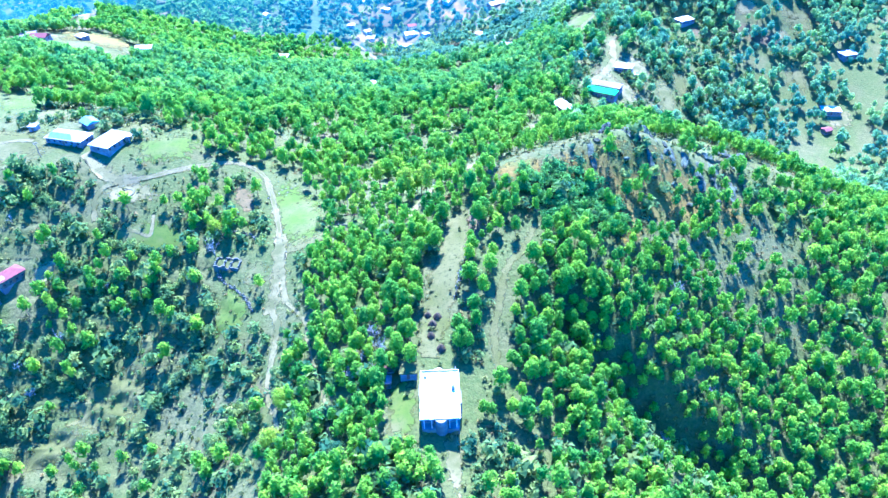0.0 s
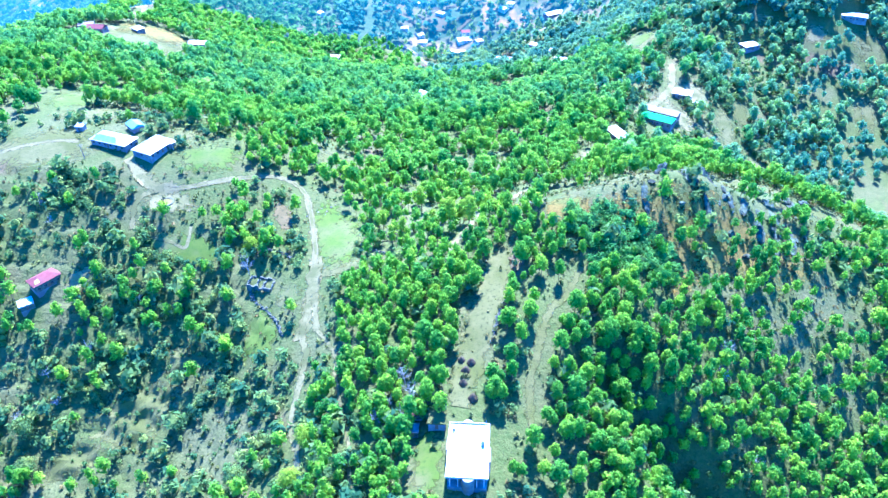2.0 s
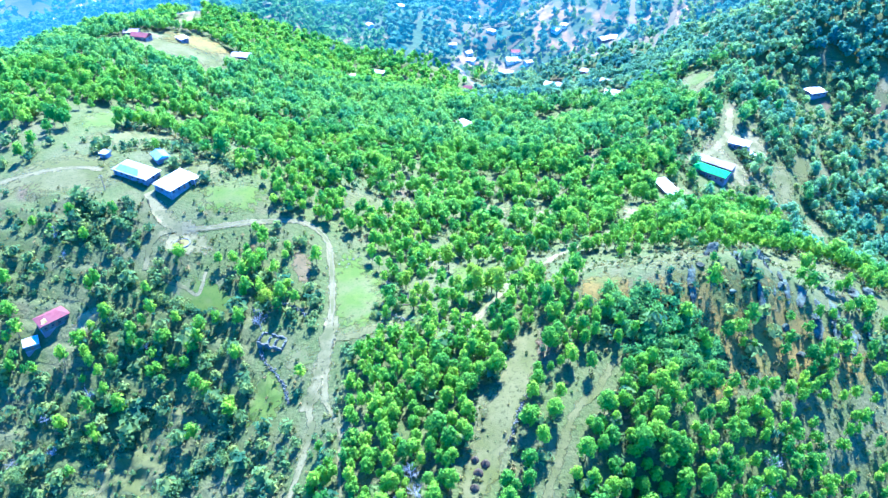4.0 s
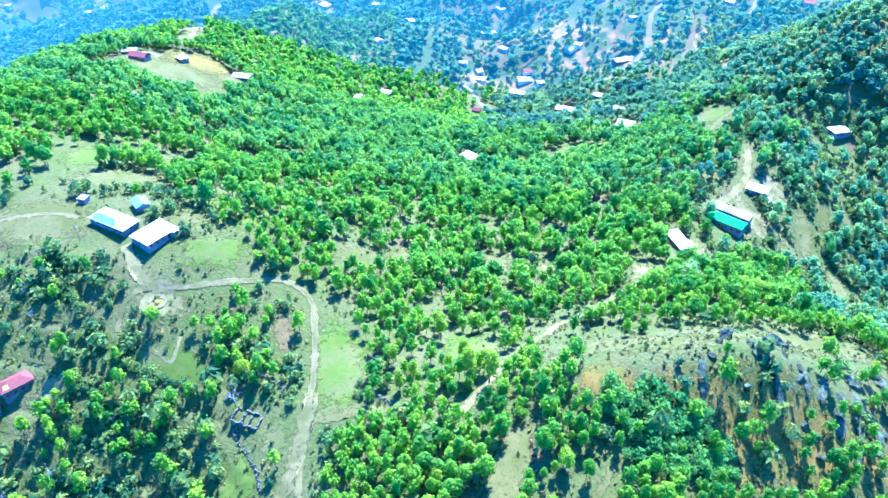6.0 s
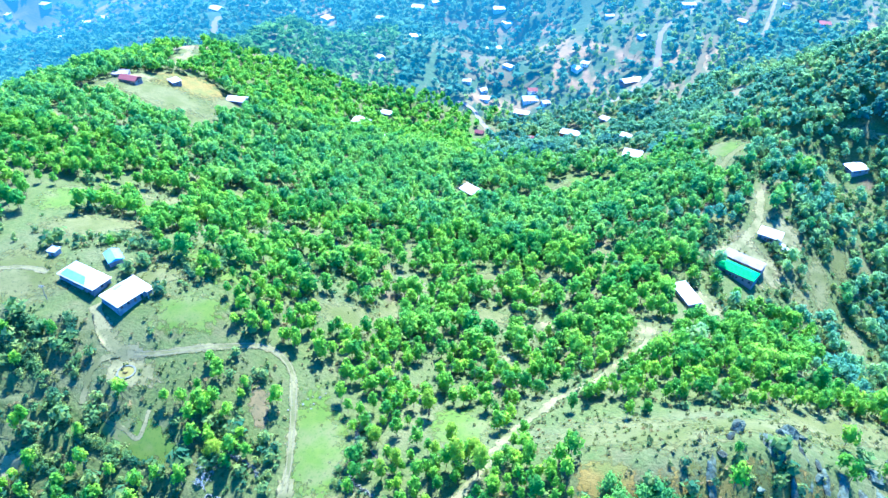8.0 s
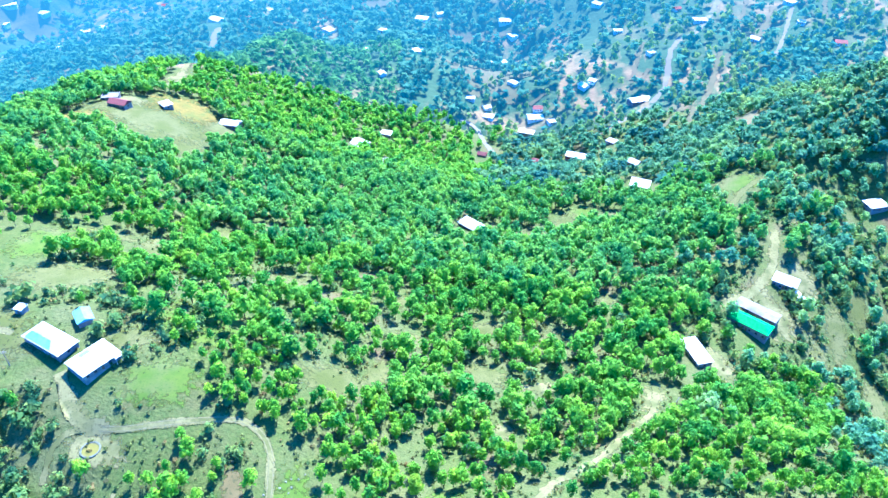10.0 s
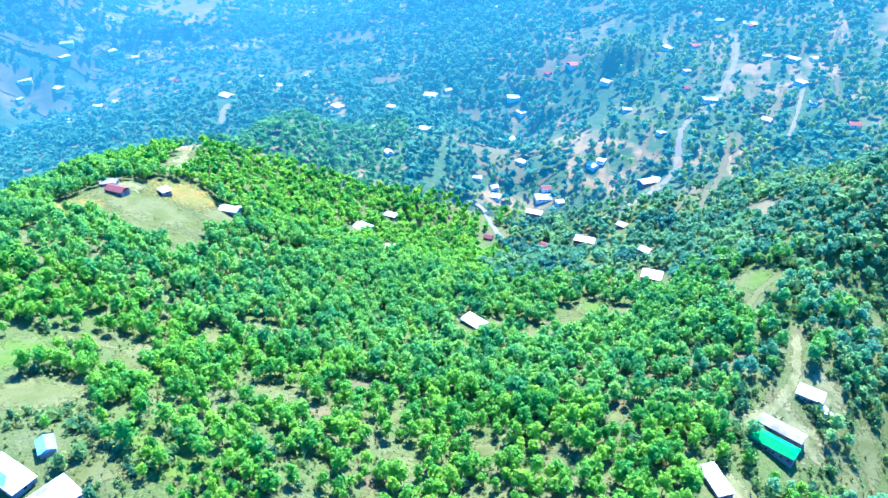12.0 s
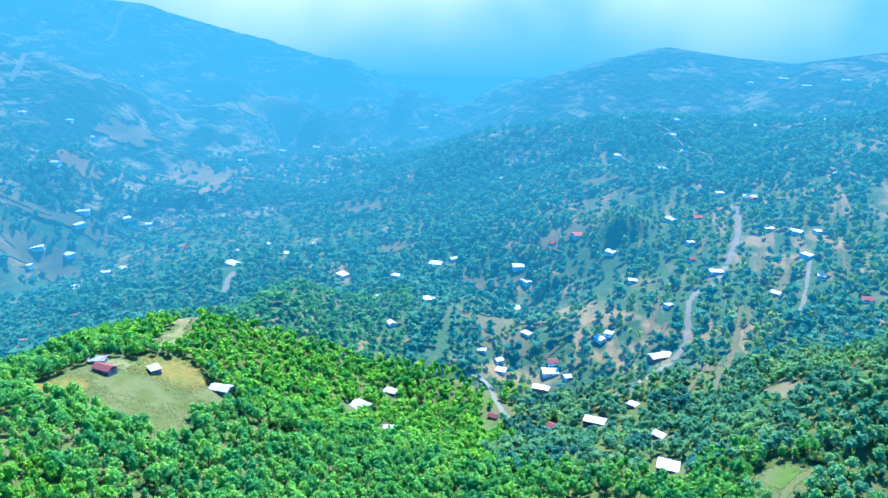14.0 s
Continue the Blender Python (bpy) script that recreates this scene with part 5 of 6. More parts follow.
def dead_tree(x, y, h, seed):
    rng = np.random.default_rng(seed)
    tree = new("bare_tree")
    tagged(tree, "bare grey leafless tree", "tree", "leafless trees")
    tree.location = (x, y, float(ground(x, y)) - 0.2)
    part_q = [stem(rng, h * 0.7, h * 0.025, 5, 5, 0.12)]
    o = new("trunk", quads_mesh("trunk", np.concatenate(part_q), M["dead"]))
    o.parent = tree
    qs = []
    for k in range(16):
        z = h * rng.uniform(0.3, 0.7)
        a, r = rng.uniform(0, 6.28), h * rng.uniform(0.2, 0.42)
        tip = np.array([r * math.cos(a), r * math.sin(a), z + h * rng.uniform(0.12, 0.35)])
        qs.append(limb((0, 0, z), tip, h * 0.011, h * 0.004))
        for _ in range(5):
            b = tip * rng.uniform(0.5, 0.95)
            b[2] = z + (tip[2] - z) * rng.uniform(0.5, 0.95)
            qs.append(limb(b, b + rng.normal(size=3) * h * 0.09 + (0, 0, h * 0.06), h * 0.005, h * 0.0015, 3))
    o = new("branchwork", quads_mesh("branchwork", np.concatenate(qs), M["dead"]))
    o.parent = tree


for i, (x, y, h) in enumerate([(80, 203, 8), (78, 194, 7), (-31, 172, 7), (-28, 166, 8), (-30, 158, 7), (-105, 236, 8), (-108, 241, 7), (-180, 196, 6), (-165, 205, 7), (70, 160, 7), (-35, 164, 6), (-38, 158, 7), (-172, 186, 6), (-186, 180, 6), (-176, 150, 7), (-150, 225, 5), (-205, 262, 5), (-199, 255, 5), (88, 172, 6)]):
    dead_tree(x, y, h, 80 + i)


def hay_heap(x, y, r, seed):
    bm = bmesh.new()
    bmesh.ops.create_icosphere(bm, subdivisions=3, radius=1)
    for v in bm.verts:
        k = 1 + 0.16 * noise.noise(v.co * 2.2 + Vector((seed, 3, 0)))
        w = 1 - 0.45 * max(0, v.co.z)
        v.co = Vector((v.co.x * k * w * r, v.co.y * k * w * r, max(v.co.z, -0.15) * k * r * 1.25))
    me = bpy.data.meshes.new("hay_heap")
    bm.to_mesh(me)
    bm.free()
    me.shade_smooth()
    me.materials.append(M["hay"])
    ob = new("hay_heap", me)
    ob.location = (x, y, float(ground(x, y)) + 0.1)
    tagged(ob, "rounded brown heap of dry hay on the meadow", "hay heap", "hay heaps on the strip meadow")


def fallen_tree(points, r, seed):
    """A dead trunk lying on the grass with the stubs of its limbs."""
    rng = np.random.default_rng(seed)
    tree = new("fallen_tree")
    tagged(tree, "fallen dead tree trunk lying on the grass", "tree trunk", "fallen trees")
    p = np.array([(x, y, float(ground(x, y)) + r * 1.1) for x, y in points])
    n = len(p) - 1
    o = new("trunk", quads_mesh("trunk", np.concatenate([limb(a, b, r * (1 - 0.6 * k / n), r * (1 - 0.6 * (k + 1) / n), 7) for k, (a, b) in enumerate(zip(p[:-1], p[1:]))]), M["bark"]))
    o.parent = tree
    stubs = []
    for k in range(9):
        a = p[0] + (p[-1] - p[0]) * rng.uniform(0.25, 0.95)
        a[2] = float(ground(a[0], a[1])) + r
        stubs.append(limb(a, a + rng.normal(size=3) * 1.6 + np.array([0, 0, 1.4]), r * 0.4, r * 0.12, 4))
    o = new("limbs", quads_mesh("limbs", np.concatenate(stubs), M["bark"]))
    o.parent = tree


for k, (pts, r) in enumerate([([(-58.6, 263.5), (-54.6, 260), (-51.3, 257), (-46.5, 252)], 0.32), ([(-51.3, 250.1), (-47.5, 250.5), (-43.2, 248.5)], 0.24), ([(-47.3, 257.5), (-44.5, 254.6), (-41, 252.6)], 0.26)]):
    fallen_tree(pts, r, 90 + k)


def field_stone(x, y, r, seed):
    stone = new("field_stone", rock_mesh(seed, r, r * 0.8, r * 0.6))
    stone.data.materials[0] = M["concrete"]
    stone.matrix_world = pose(x, y, float(ground(x, y)) + 0.15, 0, 0, seed * 37)
    tagged(stone, "pale loose stone at the edge of the field", "stone", "stones on the field")


for k, (x, y) in enumerate([(-82.5, 275.9), (-79.8, 274.6), (-78.9, 278.3), (-80.1, 272.3), (-77.5, 280.7), (-87.9, 269.4), (-81.2, 277.4), (-83.6, 273.2)]):
    field_stone(x, y, 0.45 + 0.07 * (k % 4), 120 + k)

# round bushes along the field and round the ruin
bush_rng = np.random.default_rng(95)
bx = np.concatenate([[-58.6, -55.9, -53.8, -51.2, -49.2, -60.5, -61.5], bush_rng.uniform(-104, -82, 34)])
by = np.concatenate([[242.9, 240.8, 240.4, 240.2, 240.0, 246, 250], bush_rng.uniform(234, 256, 34)])
keep = open_ground(bx, by, ON_ROADS) > 0.5
for x, y in zip(bx[keep], by[keep]):
    h = bush_rng.uniform(1.0, 2.0)
    bush = new("round_bush")
    tagged(bush, "small round dark green bush on dry grass", "bush", "round bushes by the field")
    bush.matrix_basis = Matrix.LocRotScale((x, y, float(ground(x, y)) + 0.1), Euler((0, 0, bush_rng.uniform(0, 6))), (h * 1.1, h * 1.1, h))
    k = int(bush_rng.integers(0, 3))
    for nm, me in zip(("crown", "trunk"), BUSH[k]):
        o = new(nm, me)
        o.parent = bush

M["hay"] = surface("dry_hay", (0.06, 0.05, 0.028), (0.10, 0.082, 0.045), 3.0, 0.95, bump=0.15, bump_scale=4)
for i, (x, y, r) in enumerate([(-12.8, 180.3, 1.3), (-9.5, 179.4, 1.5), (-11.2, 176.2, 1.6), (-11.6, 171.4, 1.4), (-8.2, 166.3, 1.6)]):
    hay_heap(x, y, r, i)


# ---- buildings ----
def bm_prism(points, z0, z1):
    """A solid from a plan outline."""
    bm = bmesh.new()
    lo = [bm.verts.new((x, y, z0)) for x, y in points]
    hi = [bm.verts.new((x, y, z1)) for x, y in points]
    bm.faces.new(lo[::-1])
    bm.faces.new(hi)
    n = len(points)
    for i in range(n):
        bm.faces.new((lo[i], lo[(i + 1) % n], hi[(i + 1) % n], hi[i]))
    bmesh.ops.recalc_face_normals(bm, faces=bm.faces)
    return bm


def bm_hip(w, d, z, rise, over=0.5, inset=None):
    """A hipped roof with a ridge along x and a thin sheet edge; inset 0 makes gables."""
    bm = bmesh.new()
    a, b = w / 2 + over, d / 2 + over
    r = a - (b if inset is None else inset)
    t = 0.12
    e = [bm.verts.new(p) for p in ((-a, -b, z), (a, -b, z), (a, b, z), (-a, b, z))]
    f = [bm.verts.new(p) for p in ((-a, -b, z - t), (a, -b, z - t), (a, b, z - t), (-a, b, z - t))]
    k = [bm.verts.new((-r, 0, z + rise)), bm.verts.new((r, 0, z + rise))]
    for q in ((e[0], e[1], k[1], k[0]), (e[1], e[2], k[1]), (e[2], e[3], k[0], k[1]), (e[3], e[0], k[0]), f[::-1]):
        bm.faces.new(q)
    for i in range(4):
        bm.faces.new((f[i], f[(i + 1) % 4], e[(i + 1) % 4], e[i]))
    bmesh.ops.recalc_face_normals(bm, faces=bm.faces)
    return bm


def window(parent, x, y, z, w, h, side):
    """A framed window proud of a wall; side: the way it faces, as s, n, e or w."""
    turn = {"s": 0, "n": 180, "e": 90, "w": -90}[side]
    bm = bmesh.new()
    for a in ((-w / 2, -0.05, 0, -w / 2 + 0.08, 0.03, h), (w / 2 - 0.08, -0.05, 0, w / 2, 0.03, h), (-w / 2 + 0.08, -0.05, 0, w / 2 - 0.08, 0.03, 0.08), (-w / 2 + 0.08, -0.05, h - 0.08, w / 2 - 0.08, 0.03, h), (-0.03, -0.04, 0.08, 0.03, 0.03, h - 0.08)):
        box(bm, *a)
    win = part("window", bm, M["wood"], parent, "wooden framed window")
    win.matrix_basis = pose(x, y, z, 0, 0, turn)
    part("pane", boxed(-w / 2 + 0.08, -0.02, 0.08, w / 2 - 0.08, 0.02, h - 0.08), M["glass"], win, "dark glass pane")


def house(name, label, x, y, w, d, h, turn, roof, wall="white", cover="tin", rise=1.8, front=3, group="", sink=2.5, lift=0.0):
    """A one-storey house with its plinth, roof, door and windows; local -y is its front."""
    base = new(name)
    base.matrix_basis = pose(x, y, float(ground(x, y)) + lift, 0, 0, turn)
    tagged(base, label, "house", group)
    part("plinth", boxed(-w / 2 - 0.12, -d / 2 - 0.12, -sink, w / 2 + 0.12, d / 2 + 0.12, 0.15), M["plaster_far" if wall == "plaster_far" else "concrete"], base)
    part("wall", boxed(-w / 2, -d / 2, 0.15, w / 2, d / 2, h), M[wall], base)
    if roof == "flat":
        part("roof", boxed(-w / 2 - 0.35, -d / 2 - 0.35, h, w / 2 + 0.35, d / 2 + 0.35, h + 0.18, 0.03), M[cover], base)
        for q in ((-w / 2 - 0.35, -d / 2 - 0.35, w / 2 + 0.35, -d / 2 - 0.2), (-w / 2 - 0.35, d / 2 + 0.2, w / 2 + 0.35, d / 2 + 0.35), (-w / 2 - 0.35, -d / 2 - 0.2, -w / 2 - 0.2, d / 2 + 0.2), (w / 2 + 0.2, -d / 2 - 0.2, w / 2 + 0.35, d / 2 + 0.2)):
            part("parapet", boxed(q[0], q[1], h + 0.18, q[2], q[3], h + 0.5), M[cover], base)
    else:
        part("roof", bm_hip(w, d, h, rise, 0.5, None if roof == "hip" else 0.0), M[cover], base)
    part("door", boxed(-0.5, -d / 2 - 0.05, 0.15, 0.5, -d / 2 + 0.03, 2.2), M["wood"], base, "brown wooden door")
    for k in range(front):
        u = (k + 0.5) / front * w - w / 2
        if abs(u) > 0.9:
            window(base, u, -d / 2, 1.0, 1.1, 1.2, "s")
    if front > 2:
        window(base, w / 2, 0, 1.0, 1.2, 1.2, "e")
        window(base, -w / 2, 0, 1.0, 1.2, 1.2, "w")
    return base


def roof_sheet(parent, outline, z, rise, b):
    """Blue sheets that paint the shade on a slope of a hipped roof whose eaves lie at height z and b from the ridge."""
    bm = bmesh.new()
    lo = [bm.verts.new((x, y, z + rise * (1 - abs(y) / b) + 0.01)) for x, y in outline]
    hi = [bm.verts.new((x, y, z + rise * (1 - abs(y) / b) + 0.05)) for x, y in outline]
    bm.faces.new(hi)
    bm.faces.new(lo[::-1])
    for i in range(4):
        bm.faces.new((lo[i], lo[(i + 1) % 4], hi[(i + 1) % 4], hi[i]))
    bmesh.ops.recalc_face_normals(bm, faces=bm.faces)
    part("painted_sheets", bm, M["blue"], parent, "blue sheets painting the shaded roof slope")


def main_house():
    """The large white flat-roofed house with its rounded bays."""
    w, d, h = 11.3, 16.8, 4.2
    base = new("white_villa")
    base.matrix_basis = pose(-8.5, 146.9, -0.4, 0, 0, 1)
    tagged(base, "large white flat roofed house with rounded bays", "house")
    part("plinth", boxed(-w / 2 - 0.2, -d / 2 - 0.2, -3, w / 2 + 0.2, d / 2 + 0.2, 0.3), M["concrete"], base)
    part("wall", boxed(-w / 2, -d / 2, 0.3, w / 2, d / 2, h), M["plaster"], base)
    slab = part("roof", boxed(-w / 2 - 0.5, -d / 2 - 2.2, h, w / 2 + 0.5, d / 2 + 0.5, h + 0.2, 0.04), M["white"], base, "white flat roof slab")
    for q in ((-w / 2 - 0.5, -d / 2 - 2.2, w / 2 + 0.5, -d / 2 - 2.0), (-w / 2 - 0.5, d / 2 + 0.3, w / 2 + 0.5, d / 2 + 0.5), (-w / 2 - 0.5, -d / 2 - 2.0, -w / 2 - 0.3, d / 2 + 0.3), (w / 2 + 0.3, -d / 2 - 2.0, w / 2 + 0.5, d / 2 + 0.3)):
        part("parapet", boxed(q[0], q[1], h + 0.2, q[2], q[3], h + 0.65), M["white"], slab)
    # bays: round front porch and back bay, square side bays
    arc = lambda cx, cy, r, a0, a1: [(cx + r * math.cos(radians(a)), cy + r * math.sin(radians(a))) for a in np.linspace(a0, a1, 13)]
    part("front_bay", bm_prism(arc(0.3, -d / 2 - 1.6, 1.9, 180, 360), -2.5, h + 0.35), M["plaster"], base, "rounded front bay")
    part("back_bay", bm_prism(arc(-0.4, d / 2 + 0.3, 1.5, 0, 180), -1, h + 0.35), M["white"], base, "rounded back bay")
    part("side_bay", boxed(-w / 2 - 0.9, -1.0, -1, -w / 2, 3.5, h - 0.02), M["plaster"], base)
    part("side_bay", boxed(w / 2, -4.5, -1, w / 2 + 1.0, 0.5, h - 0.02), M["plaster"], base)
    part("porch_floor", boxed(-w / 2, -d / 2 - 2.4, -2.5, w / 2, -d / 2 - 0.2, 0.2), M["concrete"], base)
    for u in (-4.9, -2.6, 2.8, 4.9):
        part("column", boxed(u - 0.14, -d / 2 - 1.98, 0.2, u + 0.14, -d / 2 - 1.7, h), M["white"], base)
    for u in (-4.2, 4.2):
        window(base, u, -d / 2, 1.2, 1.6, 1.6, "s")
    for v in (-6, -3, 5, 7):
        window(base, -w / 2, v, 1.2, 1.3, 1.4, "w")
    for v in (-7, 2.5, 5.5):
        window(base, w / 2, v, 1.2, 1.3, 1.4, "e")
    part("door", boxed(-1.9, -d / 2 - 0.05, 0.3, -0.9, -d / 2 + 0.03, 2.4), M["wood"], base, "brown wooden door")
    for x, y, r, hh, lab in ((4.2, 1.2, 0.55, 1.3, "blue plastic water tank"), (-4.6, 6.0, 0.4, 0.8, "small blue plastic tank")):
        bm = bmesh.new()
        bmesh.ops.create_cone(bm, cap_ends=True, segments=18, radius1=r, radius2=r * 0.95, depth=hh, matrix=Matrix.Translation((x, y, h + 0.2 + hh / 2)))
        bmesh.ops.create_cone(bm, cap_ends=True, segments=18, radius1=r * 0.95, radius2=r * 0.35, depth=0.25, matrix=Matrix.Translation((x, y, h + 0.2 + hh + 0.125)))
        part("water_tank", bm, M["tank"], base, lab)
    bm = bmesh.new()
    box(bm, 5.0, d / 2 + 0.2, h + 0.2, 5.12, d / 2 + 0.32, h + 2.2)
    part("mast", bm, M["white"], base)


main_house()
house("garage", "low garage with a flat pale roof", -18.7, 157.2, 5.0, 4.8, 2.6, 0, "flat", "concrete", "dry", front=0, lift=0.2)
house("stone_shed", "small stone shed with a rusty roof", -25.7, 161.0, 3.8, 5.0, 2.4, 0, "gable", "stone", "red", 0.6, 1)
house("stone_shed", "small stone shed with a pale roof", -26.0, 154.5, 3.0, 3.0, 2.2, 0, "flat", "stone", "concrete", front=1)

school = house("school_building", "long white school building with a hipped sheet roof", -187.6, 302.5, 20.5, 8.6, 2.9, -17, "hip", "plaster", "tin", 2.3, 6, "school buildings")
roof_sheet(school, [(-8.8, -4.4), (5.6, -4.4), (3.2, -1.4), (-8.0, -1.4)], 2.9, 2.3, 4.8)
school2 = house("school_building", "white school building with a hipped sheet roof", -166.1, 297.9, 15.0, 11.2, 2.9, 67, "hip", "plaster", "tin", 2.4, 5, "school buildings")
roof_sheet(school2, [(-3.2, 4.8), (0.8, 4.8), (0.8, 1.4), (-3.2, 1.4)], 2.9, 2.4, 6.1)
part("porch_roof", boxed(4.5, -7.4, 2.7, 7.2, -5.9, 2.85), M["tin"], school2)
for u in (4.7, 7.0):
    part("porch_post", boxed(u - 0.08, -7.2, -2, u + 0.08, -7.04, 2.7), M["white"], school2)
house("shed", "small white shed, roof coloured blue for its shaded slope", -183.3, 316.8, 7.5, 5.5, 2.5, -42, "gable", "plaster", "blue", 1.3, 2)
house("shed", "tiny pale hut under trees", -211.4, 315.8, 3.6, 3.4, 2.4, -3, "flat", "concrete", "tin", front=1)
house("green_roof_house", "long house with a bright green sheet roof", 94.6, 434.6, 20.5, 8.0, 3.8, -29, "hip", "plaster", "green", 2.0, 6)
house("long_barn", "long grey barn with a concrete roof", 100.0, 446.2, 20.5, 7.0, 2.4, -29, "gable", "stone", "concrete", 0.9, 5)
house("white_house", "white house with a hipped pale roof", 117.3, 474, 12, 8.5, 3.8, -22, "hip", "plaster", "tin", 2.0, 4)
house("white_annex", "small white annex with a gabled roof", 123.2, 466.5, 6.5, 5, 3.2, -62, "gable", "plaster", "tin", 1.2, 2)
house("long_white_house", "long white house with a pale roof", 65.3, 400, 16, 7.2, 3.6, 117, "hip", "plaster", "tin", 1.6, 5)
house("red_roof_house", "house with a red hipped roof among trees", -192.6, 230.5, 11, 6.5, 3.6, 56, "hip", "stone", "red", 1.9, 4)
red_house = bpy.data.objects["red_roof_house"]
bm = bmesh.new()
for q in ((-5.0, -2.9), (-2.6, -2.9), (-2.6, -1.2), (-4.2, -1.2)):
    bm.verts.new((q[0], q[1], 3.6 + 1.9 * (1 - abs(q[1]) / 3.75) + 0.06))
bm.faces.new(bm.verts)
bmesh.ops.solidify(bm, geom=bm.faces[:], thickness=0.05)
part("roof_patch", bm, M["yellow"], red_house, "yellow painted roof sheet")
house("tin_shed", "low shed with a white sheet roof", -196.8, 220.2, 5.2, 4.6, 2.4, 40, "flat", "stone", "tin", front=1)
house("slope_house", "pale flat roofed house on the wooded slope", 274.4, 477.5, 13, 8, 2.8, -10, "flat", "plaster", "white", front=3)
house("slope_house", "white roofed house between pines", 306.5, 534.3, 12, 9, 3, 15, "flat", "plaster", "tin", front=3)
house("slope_house", "white house with a pale roof in the haze-tinted wood", 188, 577, 13, 9, 3, 25, "hip", "plaster", "tin", 1.6, 3)
house("slope_house", "long white house with a pale flat roof on bare ground", 270, 599, 18, 9, 3, -20, "flat", "plaster", "white", front=4)
house("slope_shed", "small shed with a red roof", 265, 458, 6, 5, 2.4, 20, "gable", "stone", "red", 1.0, 1)
house("hill_house", "white house with a sheet roof on the hill", -273.5, 600, 15, 9, 3.6, 0, "gable", "plaster", "tin", 1.8, 4)
house("hill_house", "small white house on the bald hill", -318, 587, 9, 7, 3.6, -36, "hip", "plaster", "tin", 1.6, 3)
house("red_hill_house", "house with a red roof on the bald hill", -341, 565, 15, 8, 3.6, -6, "gable", "plaster", "red", 2.2, 4)
house("hill_shed", "pale flat roofed shed on the bald hill", -357, 577, 12, 9, 2.8, 20, "flat", "concrete", "concrete", front=3)
house("wood_house", "white house with a sloping roof in the wood", -194, 674, 14, 12, 3.2, -20, "gable", "plaster", "tin", 2.2, 4)
house("wood_house", "white house half hidden in the pine wood", -64.9, 524, 15, 9, 3.8, -30, "hip", "plaster", "tin", 2.0, 4)
house("wood_house", "white house on a small clearing", 46, 621, 14, 12, 3.2, -8, "flat", "plaster", "white", front=4)
house("long_hall", "long white hall by the village road", 49, 843, 22, 10, 3.2, 32, "gable", "plaster", "tin", 2.2, 6)
house("red_wall_house", "long low house with a pale roof and red walls", -5.2, 731, 18, 10, 3, -8, "flat", "red", "white", front=4)
house("valley_house", "white house with a flat roof", -60.4, 814, 16, 9, 3, -6, "flat", "plaster", "white", front=4)


def ruin():
    """Roofless stone walls of a small building."""
    base = new("stone_ruin")
    base.matrix_basis = pose(-98.5, 231.3, float(ground(-98.5, 231.3)), 0, 0, -8)
    tagged(base, "roofless ruin of pale rubble stone walls", "ruin")
    rng = np.random.default_rng(4)
    for x0, y0, x1, y1 in ((-5.2, -2.8, 5.2, -2.8), (-5.2, 2.8, 5.2, 2.8), (-5.2, -2.8, -5.2, 2.8), (5.2, -2.8, 5.2, 2.8), (-1.4, -2.8, -1.4, 2.8), (1.6, -2.8, 1.6, 2.8)):
        bm = bmesh.new()
        n = 6
        for k in range(n):
            a, b = k / n, (k + 1) / n
            xa, xb, ya, yb = x0 + (x1 - x0) * a, x0 + (x1 - x0) * b, y0 + (y1 - y0) * a, y0 + (y1 - y0) * b
            hx, hy = (0.25, 0) if x0 == x1 else (0, 0.25)
            box(bm, xa - hx, ya - hy, -2, xb + hx, yb + hy, rng.uniform(0.2, 1.6))
        part("wall", bm, M["stone"], base)


ruin()


def pond():
    base = new("stone_pond")
    base.matrix_basis = pose(-151, 268.5, float(ground(-151, 268.5)) + 0.15)
    tagged(base, "small round pond with a pale stone rim and muddy water", "pond")
    bm = bmesh.new()
    n = 28
    rings = [[bm.verts.new((r * math.cos(2 * math.pi * k / n), r * math.sin(2 * math.pi * k / n), z)) for k in range(n)] for r, z in ((3.6, -3.0), (3.5, 0.3), (2.9, 0.3), (2.8, -3.0))]
    for a, b in zip(rings[:-1], rings[1:]):
        for k in range(n):
            bm.faces.new((a[k], a[(k + 1) % n], b[(k + 1) % n], b[k]))
    bmesh.ops.recalc_face_normals(bm, faces=bm.faces)
    part("rim", bm, M["stone"], base)
    bm = bmesh.new()
    bmesh.ops.create_circle(bm, cap_ends=True, segments=28, radius=2.88)
    part("water", bm, M["water"], base, "muddy yellow water").location = (0, 0, 0.08)


pond()


def utility_pole(x, y, turn):
    base = new("utility_pole")
    base.matrix_basis = pose(x, y, float(ground(x, y)) - 0.2, 0, 0, turn)
    tagged(base, "pale power pole with two cross arms", "pole", "power poles")
    bm = bmesh.new()
    bmesh.ops.create_cone(bm, cap_ends=True, segments=8, radius1=0.16, radius2=0.1, depth=8, matrix=Matrix.Translation((0, 0, 4)))
    part("post", bm, M["concrete"], base)
    for z in (7.6, 6.9):
        part("cross_arm", boxed(-1.1, -0.06, z, 1.1, 0.06, z + 0.12), M["concrete"], base)


utility_pole(-197, 290, 20)
utility_pole(-205, 262, 20)
utility_pole(52, 352, 60)

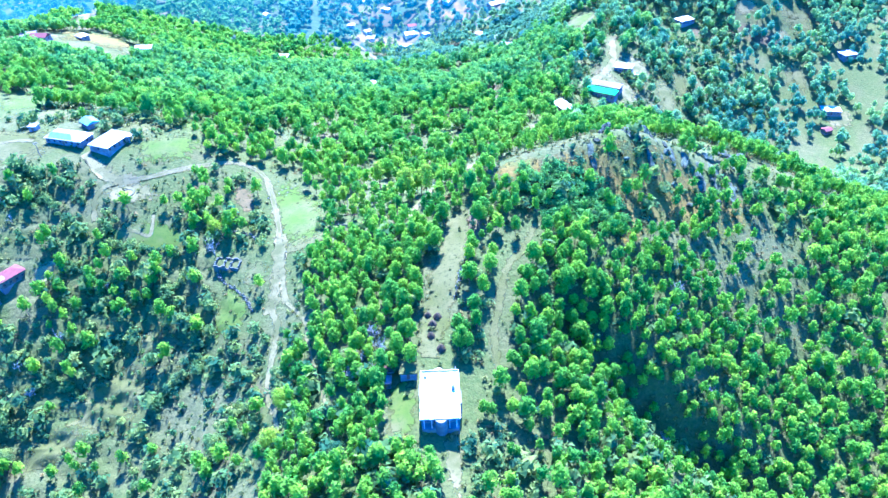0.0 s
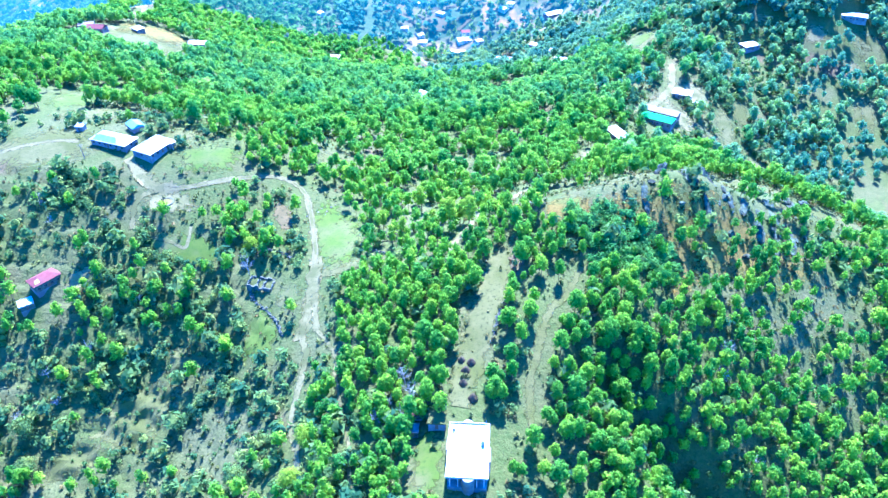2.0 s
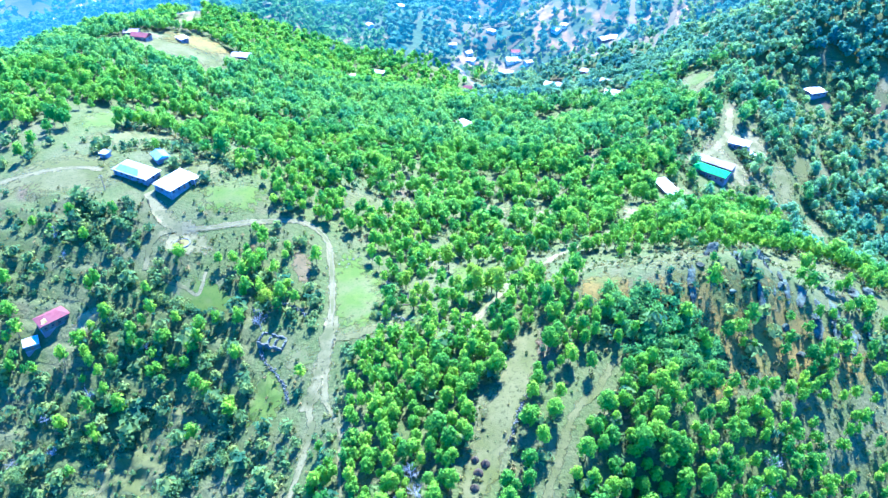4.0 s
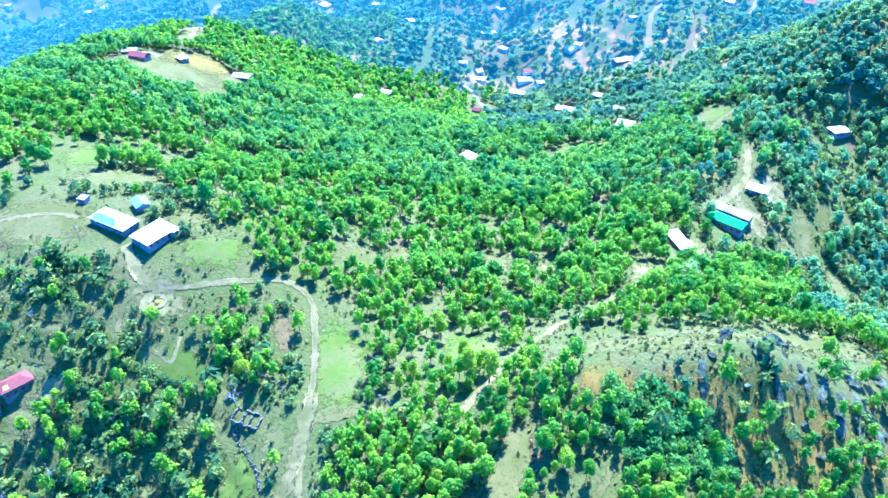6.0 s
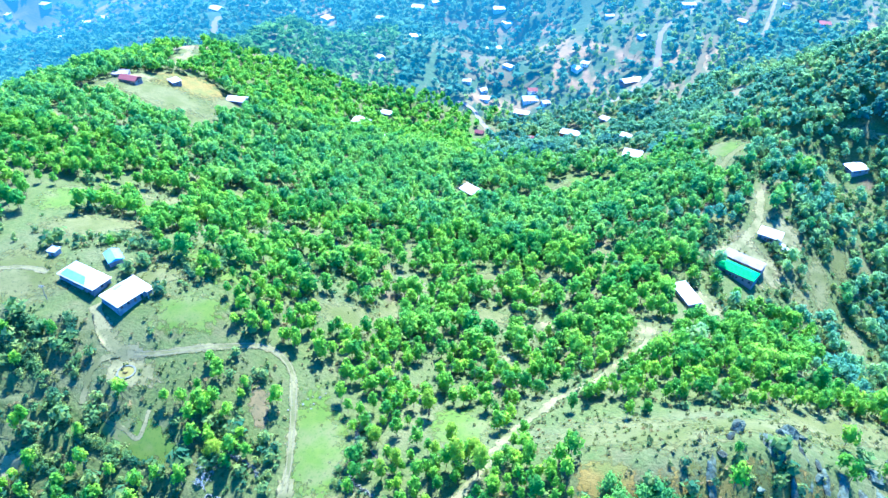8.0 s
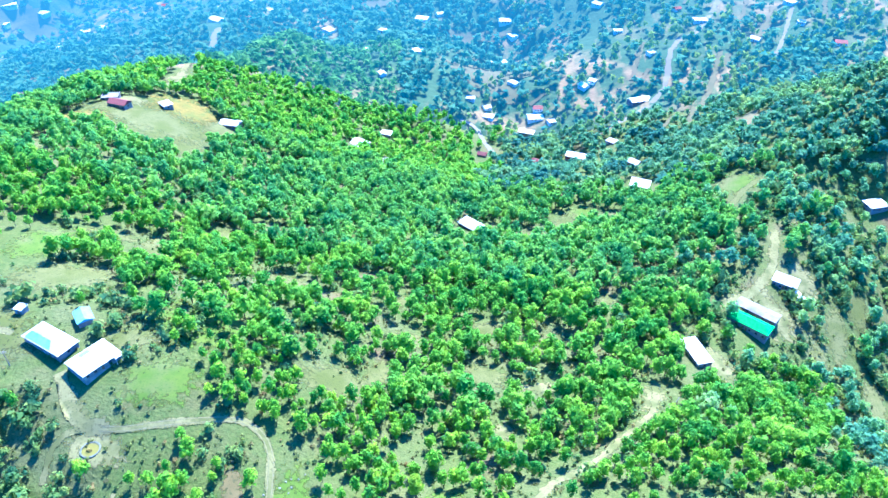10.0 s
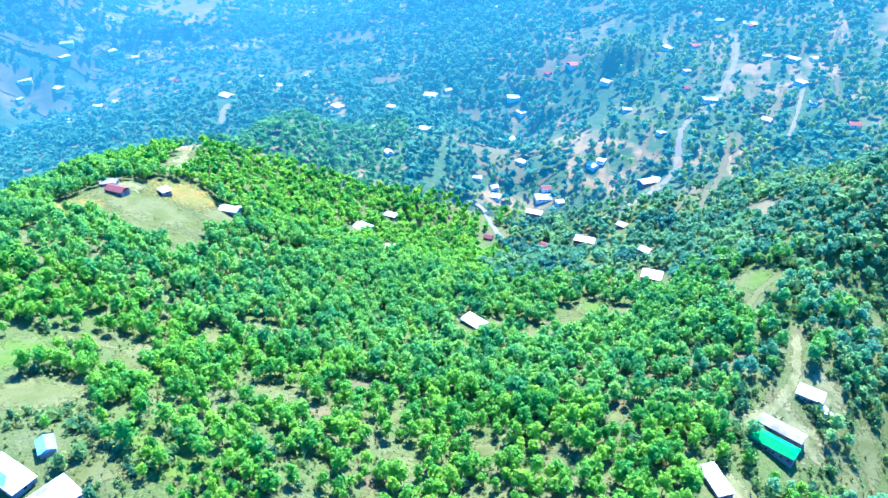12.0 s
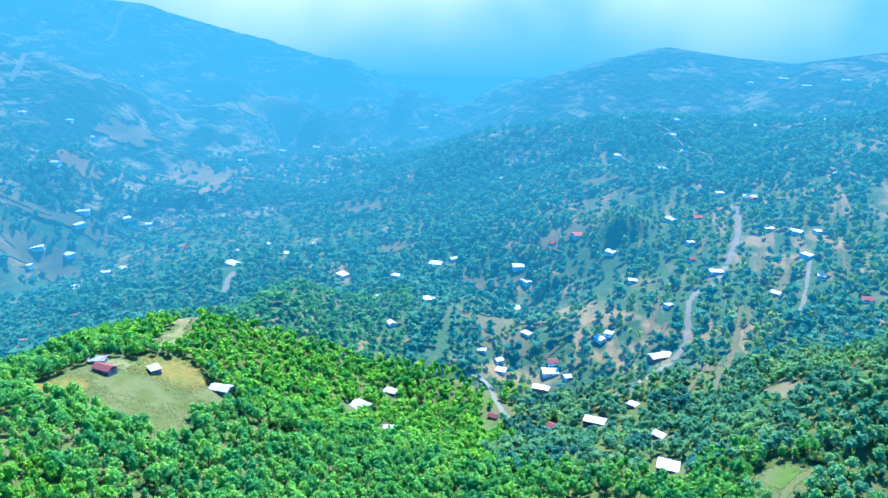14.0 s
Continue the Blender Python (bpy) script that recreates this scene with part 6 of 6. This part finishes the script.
# houses of the valley
far_rng = np.random.default_rng(33)
LOOKS = [("flat", "plaster", "white", "white flat roofed village house"), ("gable", "plaster", "tin", "white village house with a sheet roof"), ("hip", "plaster", "tin", "village house with a pale hipped roof"), ("flat", "concrete", "concrete", "grey flat roofed village house"), ("gable", "plaster", "red", "village house with a red roof"), ("flat", "plaster", "white", "white flat roofed village house")]
for i, (x, y, w) in enumerate(VALLEY_HOUSES + UPPER_HOUSES):
    roof, wall, cover, label = LOOKS[int(far_rng.integers(0, len(LOOKS)))]
    d, turn = far_rng.uniform(0.5, 0.75) * w + 2, far_rng.uniform(-50, 50)
    # beyond FAR the plaster carries the painted haze glow
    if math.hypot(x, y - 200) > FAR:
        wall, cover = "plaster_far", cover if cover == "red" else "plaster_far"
    house("village_house", label, x, y, w, d, far_rng.uniform(2.3, 3.0), turn, roof, wall, cover, 2.0, 2, "village houses", 4)

# tracks and houses of the far hills
for pts in ([(-1156, 1328), (-1175, 1374), (-1260, 1500), (-1380, 1662)], [(-1372, 1867), (-1391, 1940), (-1418, 2000), (-1426, 2081)]):
    track = new("hill_road", strip_mesh("hill_road", smooth_line(pts, 20), 5, M["track_far"], 3.5))
    tagged(track, "pale dirt road climbing the far mountain", "road", kind="structure")
FAR_HOUSES = [
    (-1088, 1275), (-1220, 1747), (-1237, 1822), (-1093, 1805), (-987, 1326), (-742, 1615), (-551, 1608), (-683, 1666), (-504, 2030), (-519, 1950), (-255, 1764), (-11, 1519),
    (67, 1431), (77, 1490), (-16, 1378), (54, 1311), (195, 1440), (153, 1475), (296, 1432), (117, 1680), (178, 1577), (212, 1250), (163, 1181), (270, 1213), (-774, 1432),
    (-767, 1485), (-731, 1368), (-798, 1370), (-836, 1105), (-801, 1169), (-902, 1136), (-561, 1420), (-205, 1369), (230, 1394), (88, 1369), (-1029, 1320), (-552, 1681), (235, 1836), (290, 1786), (321, 1727), (384, 1711),
]
for x, y in FAR_HOUSES:
    w = far_rng.uniform(11, 20)
    house("far_house", "small white house on a far hazy hill", x, y, w, far_rng.uniform(8, 11), far_rng.uniform(2.6, 3.6), far_rng.uniform(-60, 60), "gable" if w > 14 else "hip", "plaster_far", "plaster_far", 2.2, 0, "houses of the far hills", 6, 0.0)
